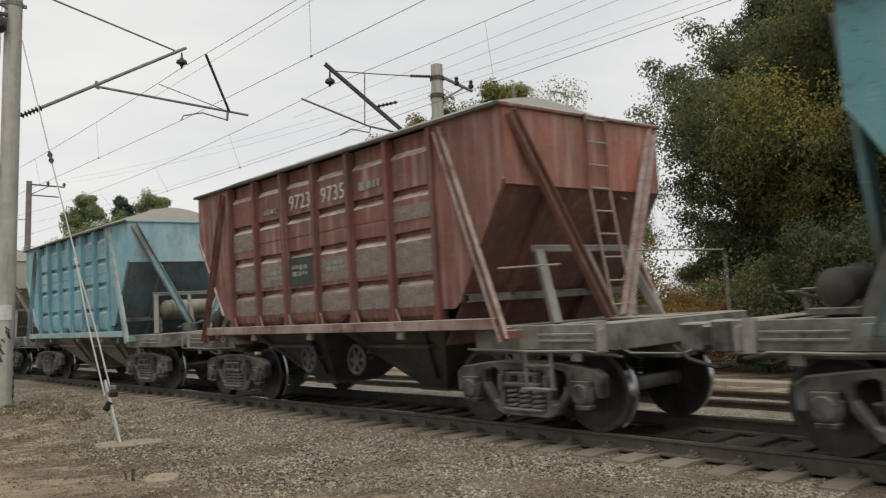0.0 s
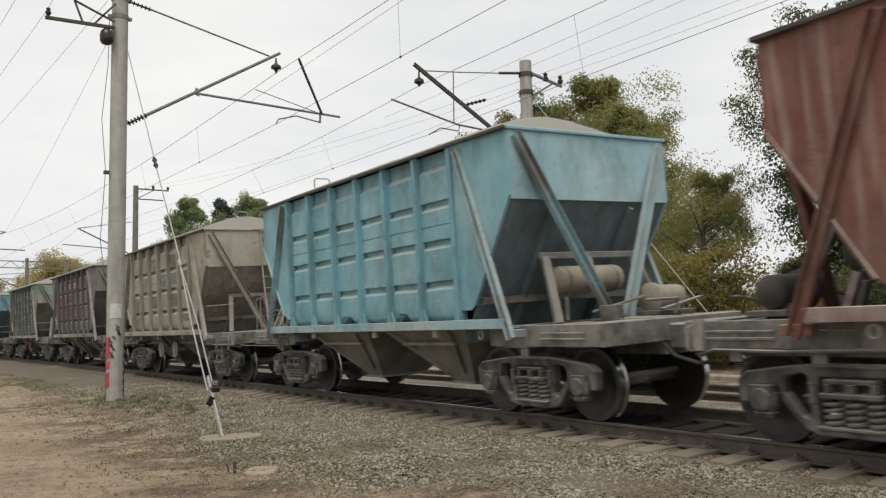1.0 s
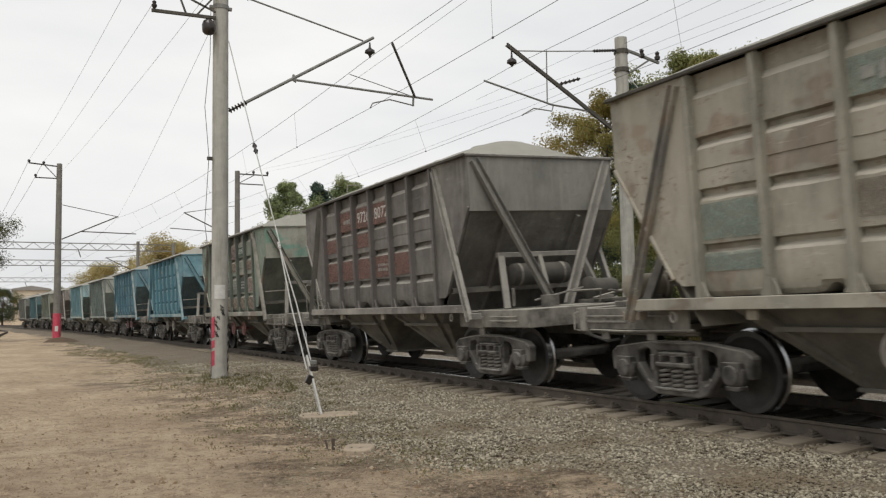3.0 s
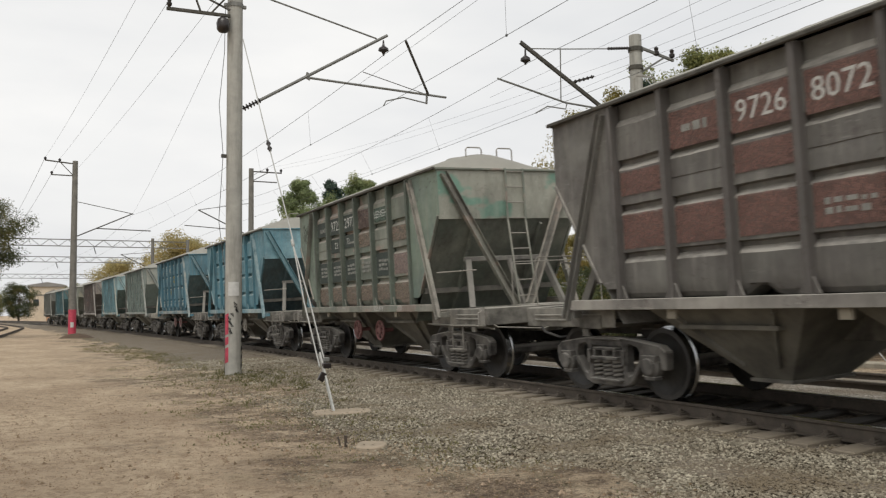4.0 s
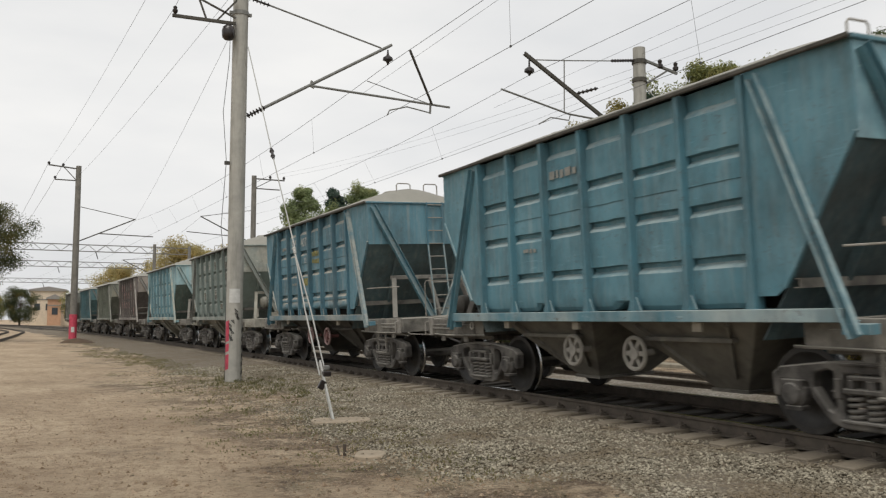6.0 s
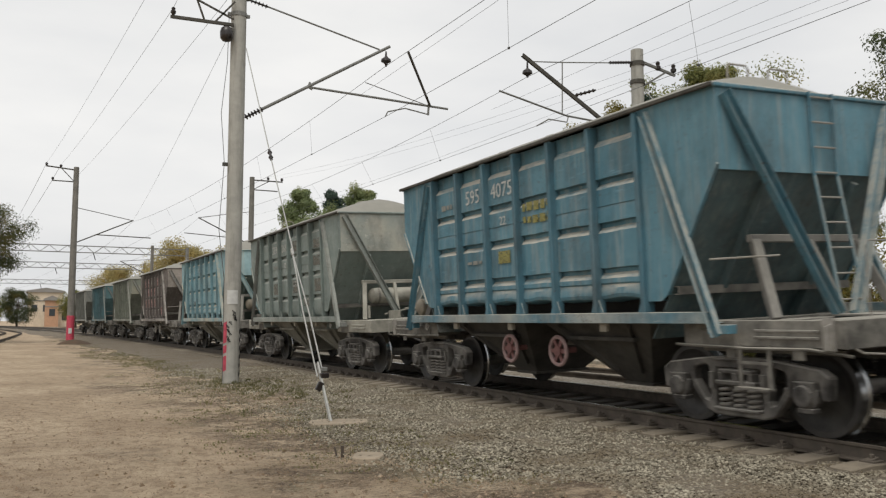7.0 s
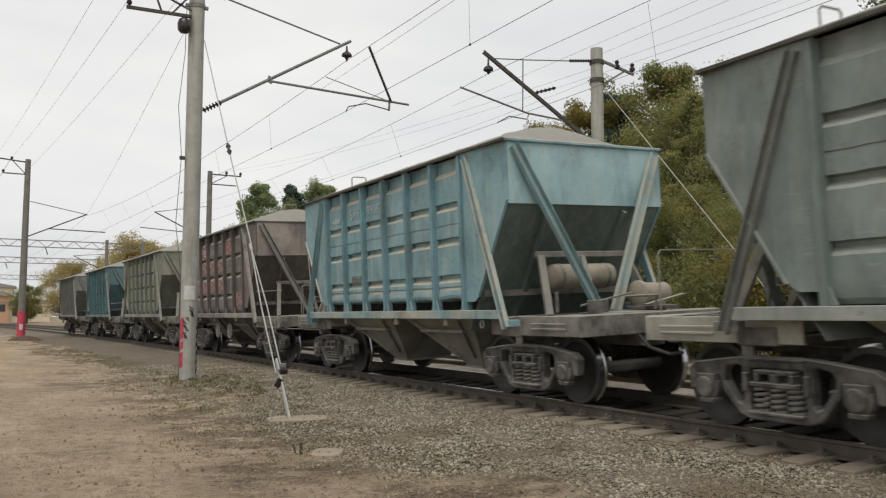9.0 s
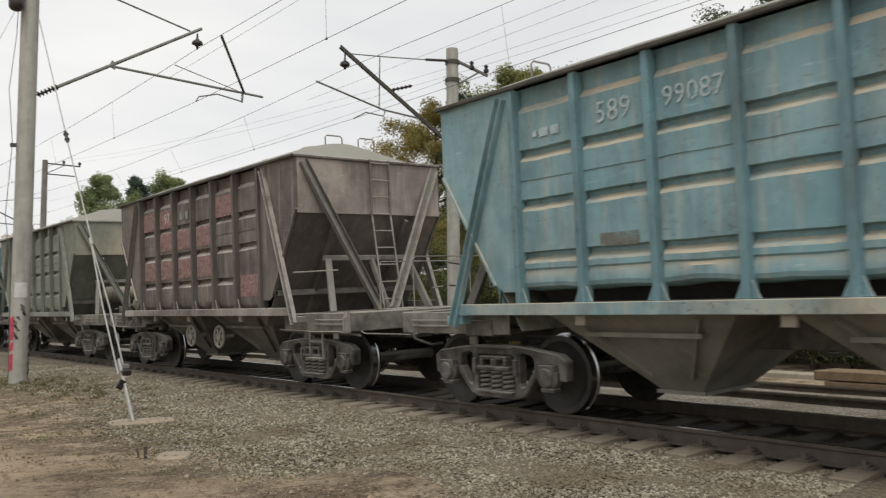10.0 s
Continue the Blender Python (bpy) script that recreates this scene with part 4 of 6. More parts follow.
# number in the train, ladder end first, paint, label
TRAIN = [
    (-1, True, dict(base="4d7f88", worn="5f8f95", wear=0.5, dusty=0.4), "teal-blue covered hopper wagon, dusty and chipped"),
    (0, True, dict(base="6a3f37", worn="7c5649", rust="3c2a25", dust="b4aaa2", wear=0.5, dusty=0.95), "rust-red covered hopper wagon streaked with cement dust"),
    (1, False, dict(base="6f9fab", worn="8cb0b8", dust="a3adaa", wear=0.35, dusty=0.6), "light-blue covered hopper wagon with dented side sheets"),
    (2, True, dict(base="8d8a7d", worn="9f9a8d", rust="6b5546", dust="a8a397", wear=0.95, dusty=0.7, patch="84796b"), "dust-grey covered hopper wagon with worn green paint"),
    (3, False, dict(base="575350", worn="74736d", rust="3f322f", dust="9c9890", wear=0.6, dusty=0.7), "dark brown covered hopper wagon with faded red panels"),
    (4, True, dict(base="636d63", worn="87897e", rust="57453d", dust="9b958b", wear=0.7, dusty=0.8, patch="8f8278"), "grey-green covered hopper wagon with dark stencilled panels"),
    (5, True, dict(base="4c7885", worn="618a96", dust="99a6a5", wear=0.35, dusty=0.5), "blue covered hopper wagon with an end ladder"),
    (6, True, dict(base="456f7e", worn="5a828f", dust="aaa79c", wear=0.45, dusty=0.75), "deep-blue covered hopper wagon with white stencilled number"),
    (7, False, dict(base="6e7b76", worn="848e89", dust="9a9c94", wear=0.4, dusty=0.6), "cement-grey covered hopper wagon"),
    (8, False, dict(base="6d929b", worn="88a6ab", dust="b5ac98", wear=0.45, dusty=0.9), "pale blue covered hopper wagon with sand-coloured dust on its ribs"),
    (9, True, dict(base="57504c", worn="787069", rust="42332e", dust="aaa59d", wear=0.5, dusty=0.85), "brown-grey covered hopper wagon with pinkish repainted panels"),
    (10, False, dict(base="6a6f63", worn="7c8074", dust="8f8f86", wear=0.4, dusty=0.6), "grey-green covered hopper wagon"),
    (11, True, dict(base="42646a", worn="537579", dust="85877f", wear=0.4, dusty=0.5), "dark teal covered hopper wagon"),
    (12, False, dict(base="696b65", worn="787a74", dust="8f8f86", wear=0.4, dusty=0.6), "grey covered hopper wagon at the tail of the train"),
]
# colour of the cement film on the end walls where it is thick
END_DUST = {0: "a3644f", 1: "a3bcbe", 2: "a8a294", 4: "9a9a8e", 5: "9bbdc4", 7: "b0aa9b", 8: "9dbabd", 9: "a59c92", 10: "a39d8a"}
# darker slope-sheet coats: the overhang's shade put into the base colours
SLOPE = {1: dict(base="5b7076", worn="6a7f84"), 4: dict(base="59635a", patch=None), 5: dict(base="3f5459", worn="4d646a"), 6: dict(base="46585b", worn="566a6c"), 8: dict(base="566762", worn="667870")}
HOPPER = {0: M_HOPPER_DARK, 1: M_HOPPER_PALE, 6: M_HOPPER_DARK, 7: M_HOPPER_PALE, 8: M_HOPPER_PALE}
TORN = {sx: side_wall(sx, True).mesh("side_wall", smooth=0.3, solid=0.006) for sx in (-1, 1)}
for me in TORN.values():
    me.materials.append(M_UNDER)
WAGONS = {}
first = build_wagon()
for place, ladder_first, look_of, label in TRAIN:
    wagon = first if place == -1 else copy_thing(first, pose(0, 0, 0))
    wagon.name = "hopper_wagon"
    tagged(wagon, label, "hopper wagon", "wagons of the freight train")
    coat = paint("wagon_paint", seed=place * 3.7 + 5, **look_of)
    stay = paint("wagon_brace_paint", seed=place * 2.1 + 1, **{**look_of, "base": look_of["base"] if place in (0, 5, 6, 8) else "4a4844" if place == 4 else "6b6a66", "wear": 0.6, "dusty": 0.5})
    face = paint("wagon_end_paint", seed=place * 1.3 + 2, **{**look_of, "base": look_of["worn"], "worn": END_DUST.get(place, look_of["worn"]), "wear": 0.3, **({"patch": "6f9080"} if place == 4 else {})})
    # slope coat: soot and darker bases paint in the overhang's shade
    shaded_slope = paint("wagon_shaded_slope_paint", seed=place * 1.9 + 3, **{**look_of, "soot": 0.5 if place == 7 else 0.85, "dusty": 0.3, **SLOPE.get(place, {})})
    sill = paint("wagon_sill_paint", seed=place * 1.1 + 7, **{**look_of, "worn": look_of.get("dust", "8f887a"), "wear": 0.7, "dusty": 0.7})
    posts = paint("wagon_post_paint", seed=place * 2.7 + 4, **{**look_of, "worn": look_of["base"], "patch": None, "dusty": 0.35, "soot": 0.75, **({"base": "454f45"} if place == 4 else {})})
    plate = paint("wagon_corner_paint", base="64726a", worn="798879", rust="4a4c44", wear=0.7, dusty=0.6, seed=3.0) if place == 4 else coat
    for ob in wagon.children_recursive:
        kind = ob.name.split(".")[0]
        if kind == "side_wall" and place in (6, 8):
            ob.data = TORN[-1 if ob.data.vertices[0].co.x < 0 else 1]
        if kind in ("air_tank", "brake_cylinder"):
            ob.material_slots[0].link = "OBJECT"
            ob.material_slots[0].material = M_HOPPER_DARK if place in (-1, 0, 3, 4, 5) else M_TANK
        if kind in ("corner_brace", "end_brace", "end_wall"):
            ob.material_slots[0].link = "OBJECT"
            ob.material_slots[0].material = face if kind == "end_wall" else stay
        if place == 7 and kind in ("air_tank", "brake_cylinder", "brake_gear", "platform", "platform_sill", "end_beam", "trestle", "trestle_leg"):
            ob.material_slots[0].link = "OBJECT"
            ob.material_slots[0].material = M_CEMENT
        if kind in ("discharge_funnel", "hopper_core", "hopper_pan", "rib", "belt", "gate") and place in HOPPER:
            ob.material_slots[0].link = "OBJECT"
            ob.material_slots[0].material = HOPPER[place]
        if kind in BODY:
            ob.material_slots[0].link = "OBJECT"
            ob.material_slots[0].material = plate if kind == "corner_plate" else shaded_slope if kind.startswith("slope") else sill if kind == "side_sill" else posts if kind == "side_post" else coat
    WAGONS[place] = (wagon, ladder_first)

DIST = ((0.0, 11.02), (0.5, 5.69), (1.0, 0.40), (1.5, -4.83), (2.0, -10.07), (2.5, -15.2), (4.0, -30.98), (4.5, -36.17), (5.0, -41.37), (5.5, -46.55),
        (7.0, -62.3), (7.5, -67.53), (8.0, -72.82), (8.5, -78.1), (9.0, -83.36), (9.5, -88.48), (10.0, -93.6))


def travel(t):
    """How far the middle of the red wagon lies along the line."""
    return float(np.interp(t, [a for a, _ in DIST], [b for _, b in DIST]))


# ---- masts, brackets and overhead line ----
def span(a, b, sag, r=0.008, n=24, sides=4, lift=0.0):
    """A wire from a to b that hangs through by sag."""
    a, b = Vector(a), Vector(b)
    pts = [a.lerp(b, i / n) + Vector((0, 0, -4 * sag * (i / n) * (1 - i / n))) for i in range(n + 1)]
    return Geo().tube(pts, r, sides)


def ribbed(a, b, r=0.05, core=0.025, discs=6):
    """A ribbed insulator between two places."""
    a, b = Vector(a), Vector(b)
    pts, radii = [], []
    for i in range(discs):
        for f, k in ((0.1, core), (0.3, core), (0.45, r), (0.6, r * 0.9), (0.72, core)):
            pts.append(a.lerp(b, (i + f) / discs))
            radii.append(k)
    return Geo().tube([a, *pts, b], core, 10, radii=[core, *radii, core])


def mast(x, y, top, material, label, r=(0.2, 0.18)):
    m = new("catenary_mast")
    m.location = (x, y, GROUND)
    tagged(m, label, "mast", "masts of the overhead line")
    g = Geo().tube([(0, 0, -0.3 + (top - GROUND + 0.3) * i / 8) for i in range(9)], r[0], 20, True, r[1])
    part("pole", g, material, m, smooth=True)
    return m


def local(m, geo):
    """Moves a geometry that was built in the world into the space of m."""
    o = m.location
    geo.v = [(p[0] - o.x, p[1] - o.y, p[2] - o.z) for p in geo.v]
    return geo


P1 = (4.26, 20.0)
m1 = mast(*P1, 10.6, M_POLE, "pale round concrete catenary mast with red and black base stripes")
Y1 = P1[1]


def add(m, name, geo, material, label="", **k):
    return part(name, local(m, geo), material, m, label, **k)


add(m1, "cantilever", Geo().tube([(4.85, Y1, 6.44), (8.3, Y1, 8.57)], 0.04, 8), M_GALV, "inclined tubular cantilever")
add(m1, "insulator", ribbed((4.46, Y1, 6.2), (4.9, Y1, 6.47), 0.075), M_INSUL)
add(m1, "stay_rod", Geo().tube([(4.95, Y1, 9.1), (8.0, Y1, 8.44)], 0.022, 6), M_GALV)
add(m1, "insulator", ribbed((4.44, Y1, 9.2), (4.98, Y1, 9.09), 0.06), M_INSUL)
add(m1, "messenger_insulator", Geo().lathe([(8.42, 0.02), (8.3, 0.03), (8.26, 0.05), (8.2, 0.13), (8.14, 0.14), (8.1, 0.06), (8.05, 0.03), (8.0, 0.02)], (8.19, Y1, 0), "z", 14), M_INSUL, smooth=True)
add(m1, "registration_tube", Geo().tube([(6.05, Y1, 7.17), (10.04, Y1, 7.06)], 0.032, 8), M_GALV)
add(m1, "registration_hook", Geo().tube([(6.1, Y1, 7.3), (6.05, Y1, 7.16), (6.16, Y1, 7.12)], 0.03, 6), M_GALV)
add(m1, "drop_bracket", Geo().tube([(9.46, Y1, 7.16), (9.44, Y1, 6.82)], 0.03, 6), M_GALV)
add(m1, "steady_arm", Geo().tube([(9.43, Y1, 6.84), (8.75, Y1, 6.93), (8.25, Y1, 6.78), (8.18, Y1, 6.64)], 0.018, 6), M_GALV)
add(m1, "brace_bar", Geo().beam((9.5, Y1, 7.08), (8.2, 18.55, 7.97), 0.05, 0.05), M_DARKSTEEL)
add(m1, "stay_wire", Geo().tube([(9.45, Y1, 7.08), (8.18, 21.5, 7.96)], 0.012, 5), M_DARKSTEEL)
g = Geo().beam((4.1, Y1 - 0.2, 8.41), (2.62, Y1 - 0.2, 8.38), 0.07, 0.07).beam((3.65, Y1 - 0.2, 8.42), (4.12, Y1 - 0.2, 9.0), 0.04, 0.04)
g.beam((3.4, Y1 - 0.2, 8.42), (3.22, Y1 - 0.2, 8.9), 0.04, 0.04).beam((3.22, Y1 - 0.2, 8.9), (4.1, Y1 - 0.2, 8.55), 0.04, 0.04)
add(m1, "bracket", g, M_DARKSTEEL, "steel line bracket")
for x in (2.68, 3.22):
    z = 8.42 if x < 3 else 8.92
    add(m1, "pin_insulator", Geo().lathe([(z, 0.02), (z + 0.05, 0.06), (z + 0.1, 0.065), (z + 0.12, 0.04), (z + 0.17, 0.05), (z + 0.2, 0.02)], (x, Y1 - 0.2, 0), "z", 10), M_INSUL, smooth=True)
add(m1, "strain_insulator", Geo().lathe([(7.97, 0.03), (7.99, 0.1), (8.05, 0.15), (8.2, 0.16), (8.3, 0.13), (8.36, 0.05)], (3.93, Y1 - 0.2, 0), "z", 14), M_INSUL, smooth=True)
add(m1, "clamp_block", Geo().box((P1[0] - 0.27, Y1 - 0.1, 4.98), (0.12, 0.08, 0.08)), M_DARKSTEEL)
for z in (8.75, 9.2):
    add(m1, "collar", Geo().lathe([(z - 0.05, 0.2), (z + 0.05, 0.2)], (*P1, 0), "z", 20).box((P1[0] - 0.22, Y1, z), (0.1, 0.08, 0.07)).box((P1[0] + 0.22, Y1, z), (0.1, 0.08, 0.07)), M_GALV)
add(m1, "cable", Geo().tube([(4.0, Y1 - 0.12, 8.6), (3.98, Y1 - 0.14, 7.5), (3.85, Y1 - 0.2, 6.2), (3.95, Y1 - 0.2, 5.0), (3.86, Y1 - 0.2, 3.4), (4.02, Y1 - 0.15, 2.2), (4.04, Y1 - 0.12, -0.2)], 0.008, 5), M_WIRE)


def on_pole(a0, a1, z0, z1, r, n=6, slant=0.0):
    """A patch of paint or paper on a mast's round face; angle 0 faces the yard."""
    v = []
    for k in range(n + 1):
        a = radians(a0 + (a1 - a0) * k / n)
        v += [(P1[0] + r * math.sin(a), Y1 - r * math.cos(a), z0 + slant * k / n), (P1[0] + r * math.sin(a), Y1 - r * math.cos(a), z1 + slant * k / n)]
    return Geo().add(v, [(2 * k, 2 * k + 2, 2 * k + 3, 2 * k + 1) for k in range(n)])


add(m1, "notice", on_pole(-50, 25, 1.62, 1.95, 0.204), M_PAPER, "weathered white paper notice")
for z0, z1 in ((0.0, 0.35), (0.42, 0.6), (0.66, 1.15)):
    add(m1, "red_stripe", on_pole(-98, -46, z0, z1, 0.204, 6, 0.06), M_RED)
for i in range(6):
    add(m1, "black_stripe", on_pole(48, 90, -0.1 + 0.2 * i, 0.0 + 0.2 * i, 0.204, 5, 0.12), M_BLACKPAINT)
rng = random.Random(4)
g = Geo()
for i in range(9):
    a, z = rng.uniform(-45, 15), 0.75 + 0.085 * i
    pts = []
    for k in range(7):
        an = radians(a + 13 * math.sin(k * 1.7 + i))
        pts.append((P1[0] + 0.203 * math.sin(an), Y1 - 0.203 * math.cos(an), z + 0.05 * math.cos(k * 2.1 + i)))
    g.tube(pts, 0.007, 4)
tagged(add(m1, "scrawl", g, M_BLACKPAINT, "black illegible scrawl"), kind="stuff")

P2 = (15.62, 18.7)
m2 = mast(*P2, 9.17, M_POLE, "round concrete catenary mast beyond the far track")
Y2 = P2[1]
add(m2, "cantilever", Geo().channel((15.45, Y2, 6.28), (11.66, Y2, 8.45), 0.1, 0.07, (0, -1, 0)), M_DARKSTEEL, "inclined double-channel cantilever")
add(m2, "stay_rod", Geo().tube([(14.7, Y2, 8.66), (13.0, Y2, 8.43), (11.9, Y2, 8.3)], 0.016, 6), M_GALV)
add(m2, "insulator", ribbed((15.45, Y2, 8.78), (14.6, Y2, 8.65), 0.05, 0.03, 9), M_INSUL)
add(m2, "messenger_insulator", Geo().lathe([(8.3, 0.02), (8.1, 0.03), (8.02, 0.13), (7.95, 0.14), (7.9, 0.05), (7.84, 0.02)], (11.82, Y2, 0), "z", 14), M_INSUL, smooth=True)
add(m2, "registration_tube", Geo().tube([(10.93, Y2, 7.36), (13.1, Y2, 6.92), (14.6, Y2, 6.85)], 0.028, 8), M_GALV)
add(m2, "dropper_bar", Geo().tube([(12.97, Y2, 8.45), (12.95, Y2, 6.95)], 0.018, 6), M_GALV)
add(m2, "steady_arm", Geo().tube([(13.15, Y2, 6.9), (13.1, Y2, 6.74), (12.5, Y2, 6.76), (12.11, Y2, 6.53)], 0.018, 6), M_GALV)
add(m2, "bracket", Geo().beam((15.75, Y2, 8.85), (17.05, Y2, 8.6), 0.07, 0.07).beam((15.8, Y2, 8.1), (16.7, Y2, 8.65), 0.05, 0.05), M_GALV)
for x in (16.4, 17.0):
    add(m2, "pin_insulator", Geo().lathe([(8.66, 0.02), (8.7, 0.08), (8.78, 0.09), (8.82, 0.05), (8.9, 0.07), (8.95, 0.02)], (x, Y2, 0), "z", 10), M_INSUL, smooth=True)
for z in (8.75, 8.2, 6.3):
    add(m2, "collar", Geo().lathe([(z - 0.06, 0.215), (z + 0.06, 0.215)], (*P2, 0), "z", 18), M_DARKSTEEL)
add(m2, "guy_rope", Geo().tube([(15.85, Y2, 8.05), (16.0, 11.2, -0.3)], 0.014, 5), M_CABLE, "pale steel guy rope")
add(m2, "feeder_insulator", ribbed((15.0, 19.9, 8.2), (14.75, 20.6, 8.18), 0.06, 0.03, 5), M_INSUL)

P3 = (2.2, 60.0)
m3 = mast(*P3, 11.5, M_DARKPOLE, "dark concrete mast with a pink-red painted foot", (0.24, 0.17))
Y3 = P3[1]
add(m3, "red_foot", Geo().tube([(P3[0], Y3, -0.28), (P3[0], Y3, 1.55)], 0.25, 20, True, 0.247), M_RED, "pink-red painted foot", smooth=True)
add(m3, "white_patch", Geo().box((P3[0] - 0.02, Y3 - 0.25, 0.55), (0.2, 0.02, 0.35)), M_WHITEPAINT)
add(m3, "bracket", Geo().beam((2.2, Y3, 11.3), (0.35, Y3, 11.45), 0.08, 0.08).beam((2.2, Y3, 10.5), (0.75, Y3, 10.5), 0.07, 0.07).beam((2.1, Y3, 10.5), (1.3, Y3, 11.35), 0.05, 0.05), M_DARKSTEEL)
for x, z in ((0.38, 11.48), (1.25, 11.42), (0.78, 10.54)):
    add(m3, "pin_insulator", Geo().lathe([(z, 0.03), (z + 0.06, 0.09), (z + 0.14, 0.09), (z + 0.2, 0.03)], (x, Y3, 0), "z", 8), M_INSUL)
add(m3, "cantilever", Geo().tube([(2.4, Y3, 6.45), (5.9, Y3, 8.1)], 0.04, 6), M_DARKSTEEL)
add(m3, "stay_rod", Geo().tube([(2.4, Y3, 8.75), (5.85, Y3, 8.08)], 0.025, 5), M_DARKSTEEL)
add(m3, "registration_tube", Geo().tube([(3.6, Y3, 7.0), (7.06, Y3, 6.93)], 0.035, 6), M_DARKSTEEL)

P4 = (13.55, 58.0)
m4 = mast(*P4, 11.4, M_DARKPOLE, "dark mast with two side brackets beside the far track", (0.22, 0.17))
add(m4, "bracket", Geo().beam((13.5, 58, 11.2), (15.75, 58, 11.2), 0.08, 0.08).beam((13.5, 58, 10.5), (15.4, 58, 10.5), 0.07, 0.07).beam((13.6, 58, 10.5), (14.8, 58, 11.2), 0.05, 0.05), M_DARKSTEEL)
for x in (14.7, 15.7):
    add(m4, "pin_insulator", Geo().lathe([(11.25, 0.03), (11.32, 0.1), (11.42, 0.1), (11.5, 0.03)], (x, 58, 0), "z", 8), M_INSUL)
add(m4, "cantilever", Geo().tube([(13.4, 58, 6.6), (9.9, 58, 8.3)], 0.04, 6).tube([(13.4, 58, 8.9), (9.9, 58, 8.3)], 0.02, 5).tube([(12.4, 58, 7.0), (9.0, 58, 7.2)], 0.03, 5), M_DARKSTEEL)

P5 = (12.6, 105.0)
m5 = mast(*P5, 10.3, M_DARKPOLE, "distant grey concrete catenary mast", (0.22, 0.18))
add(m5, "cantilever", Geo().tube([(12.4, 105, 6.6), (9.0, 105, 8.3)], 0.05, 5).tube([(12.4, 105, 8.6), (9.0, 105, 8.3)], 0.03, 5), M_DARKSTEEL)


def wire(name, geo, label, material=M_WIRE):
    return tagged(part(name, geo, material), label, "wire", "overhead wires")


# near track: carrying wire, contact wire, droppers; then the far track's
def overhead(supports, sags, label):
    for (a, ca), (b, cb), sag in zip(supports, supports[1:], sags):
        wire("messenger_wire", span(a, b, sag, 0.0065), "dark carrying wire over the " + label)
        wire("contact_wire", span(ca, cb, 0.05, 0.006), "dark contact wire over the " + label)
        a, b, ca, cb = Vector(a), Vector(b), Vector(ca), Vector(cb)
        n = 7
        for i in range(1, n):
            f = i / n
            top = a.lerp(b, f) + Vector((0, 0, -4 * sag * f * (1 - f)))
            low = ca.lerp(cb, f) + Vector((0, 0, -0.2 * f * (1 - f)))
            wire("dropper", Geo().tube([top, low], 0.0035, 4).box(low, (0.03, 0.05, 0.04)), "thin dropper between carrying and contact wire")


overhead([((8.3, -24, 8.3), (8.6, -24, 6.65)), ((8.19, 20, 8.02), (8.18, 20, 6.64)), ((5.85, 60, 8.0), (6.5, 60, 6.85)), ((3.2, 108, 8.1), (3.9, 108, 6.7)), ((-3.5, 160, 8.1), (-3, 160, 6.7))], (0.3, 0.55, 0.75, 0.75), "near track")
overhead([((12.5, -24, 8.3), (12.3, -24, 6.55)), ((11.82, 18.7, 7.86), (12.11, 18.7, 6.53)), ((9.9, 58, 8.25), (10.8, 58, 6.8)), ((9.0, 105, 8.2), (8.4, 105, 6.7)), ((2, 160, 8.1), (2.6, 160, 6.7))], (0.2, 0.7, 0.7, 0.7), "far track")
wire("aux_wire", span((8.45, -24, 8.3), (8.25, 22, 7.75), 0.12, 0.004), "thin auxiliary wire beside the carrying wire")
wire("aux_wire", span((12.7, -24, 8.2), (12.0, 21, 7.5), 0.22, 0.0035), "thin auxiliary wire over the far track")
for a, b in (((2.3, Y1 - 0.2, 9.3), (0.38, 60, 11.65)), ((2.68, Y1 - 0.2, 8.6), (1.25, 60, 11.6)), ((3.95, Y1 - 0.2, 9.05), (2.0, 60, 10.6)), ((3.93, Y1 - 0.2, 8.0), (5.85, 60, 8.05))):
    wire("feeder_wire", span(a, b, 0.2, 0.0045), "thin line wire between the near masts")
for a, b in (((2.68, Y1 - 0.2, 8.6), (2.9, -25, 9.2)), ((2.3, Y1 - 0.2, 9.3), (2.4, -25, 9.6))):
    wire("feeder_wire", span(a, b, 0.45, 0.0045), "thin line wire towards the yard")
for x, z in ((0.38, 11.65), (1.25, 11.6)):
    wire("feeder_wire", span((x, 60, z), (x - 4.5, 120, 11.4), 0.5, 0.012), "thin line wire in the distance")
for a, b in (((16.4, Y2, 8.95), (16.8, -24, 9.4)), ((17.0, Y2, 8.95), (17.4, -24, 9.4)), ((16.4, Y2, 8.95), (14.7, 58, 11.5)), ((17.0, Y2, 8.95), (15.7, 58, 11.5)), ((15.45, Y2, 8.2), (13.4, 58, 8.6)), ((15.6, Y2, 8.95), (14.2, -24, 9.6))):
    wire("feeder_wire", span(a, b, 0.4, 0.004), "thin line wire on the far masts")

# guy of the near mast
guy = tagged(new("mast_guy"), "taut steel guy rope with clamps, anchored in a concrete block", "guy rope")
A, T = Vector((4.0, 11.83, -0.25)), Vector((4.42, 19.85, 7.9))
along = lambda f: A.lerp(T, f)
part("rope", Geo().tube([along(0.6), T], 0.013, 5), M_CABLE, guy)
part("rope", Geo().tube([along(0.6), along(0.33) + Vector((0.02, 0, 0))], 0.013, 5), M_CABLE, guy)
for d in (-0.05, 0.05):
    part("rope", Geo().tube([along(0.33), along(0.2) + Vector((d, 0, 0)), along(0.075) + Vector((d, 0, 0))], 0.013, 5), M_CABLE, guy)
part("insulator", ribbed(along(0.585), along(0.615), 0.05, 0.03, 2), M_INSUL, guy)
part("insulator", ribbed(along(0.325), along(0.34), 0.035, 0.025, 2), M_CABLE, guy)
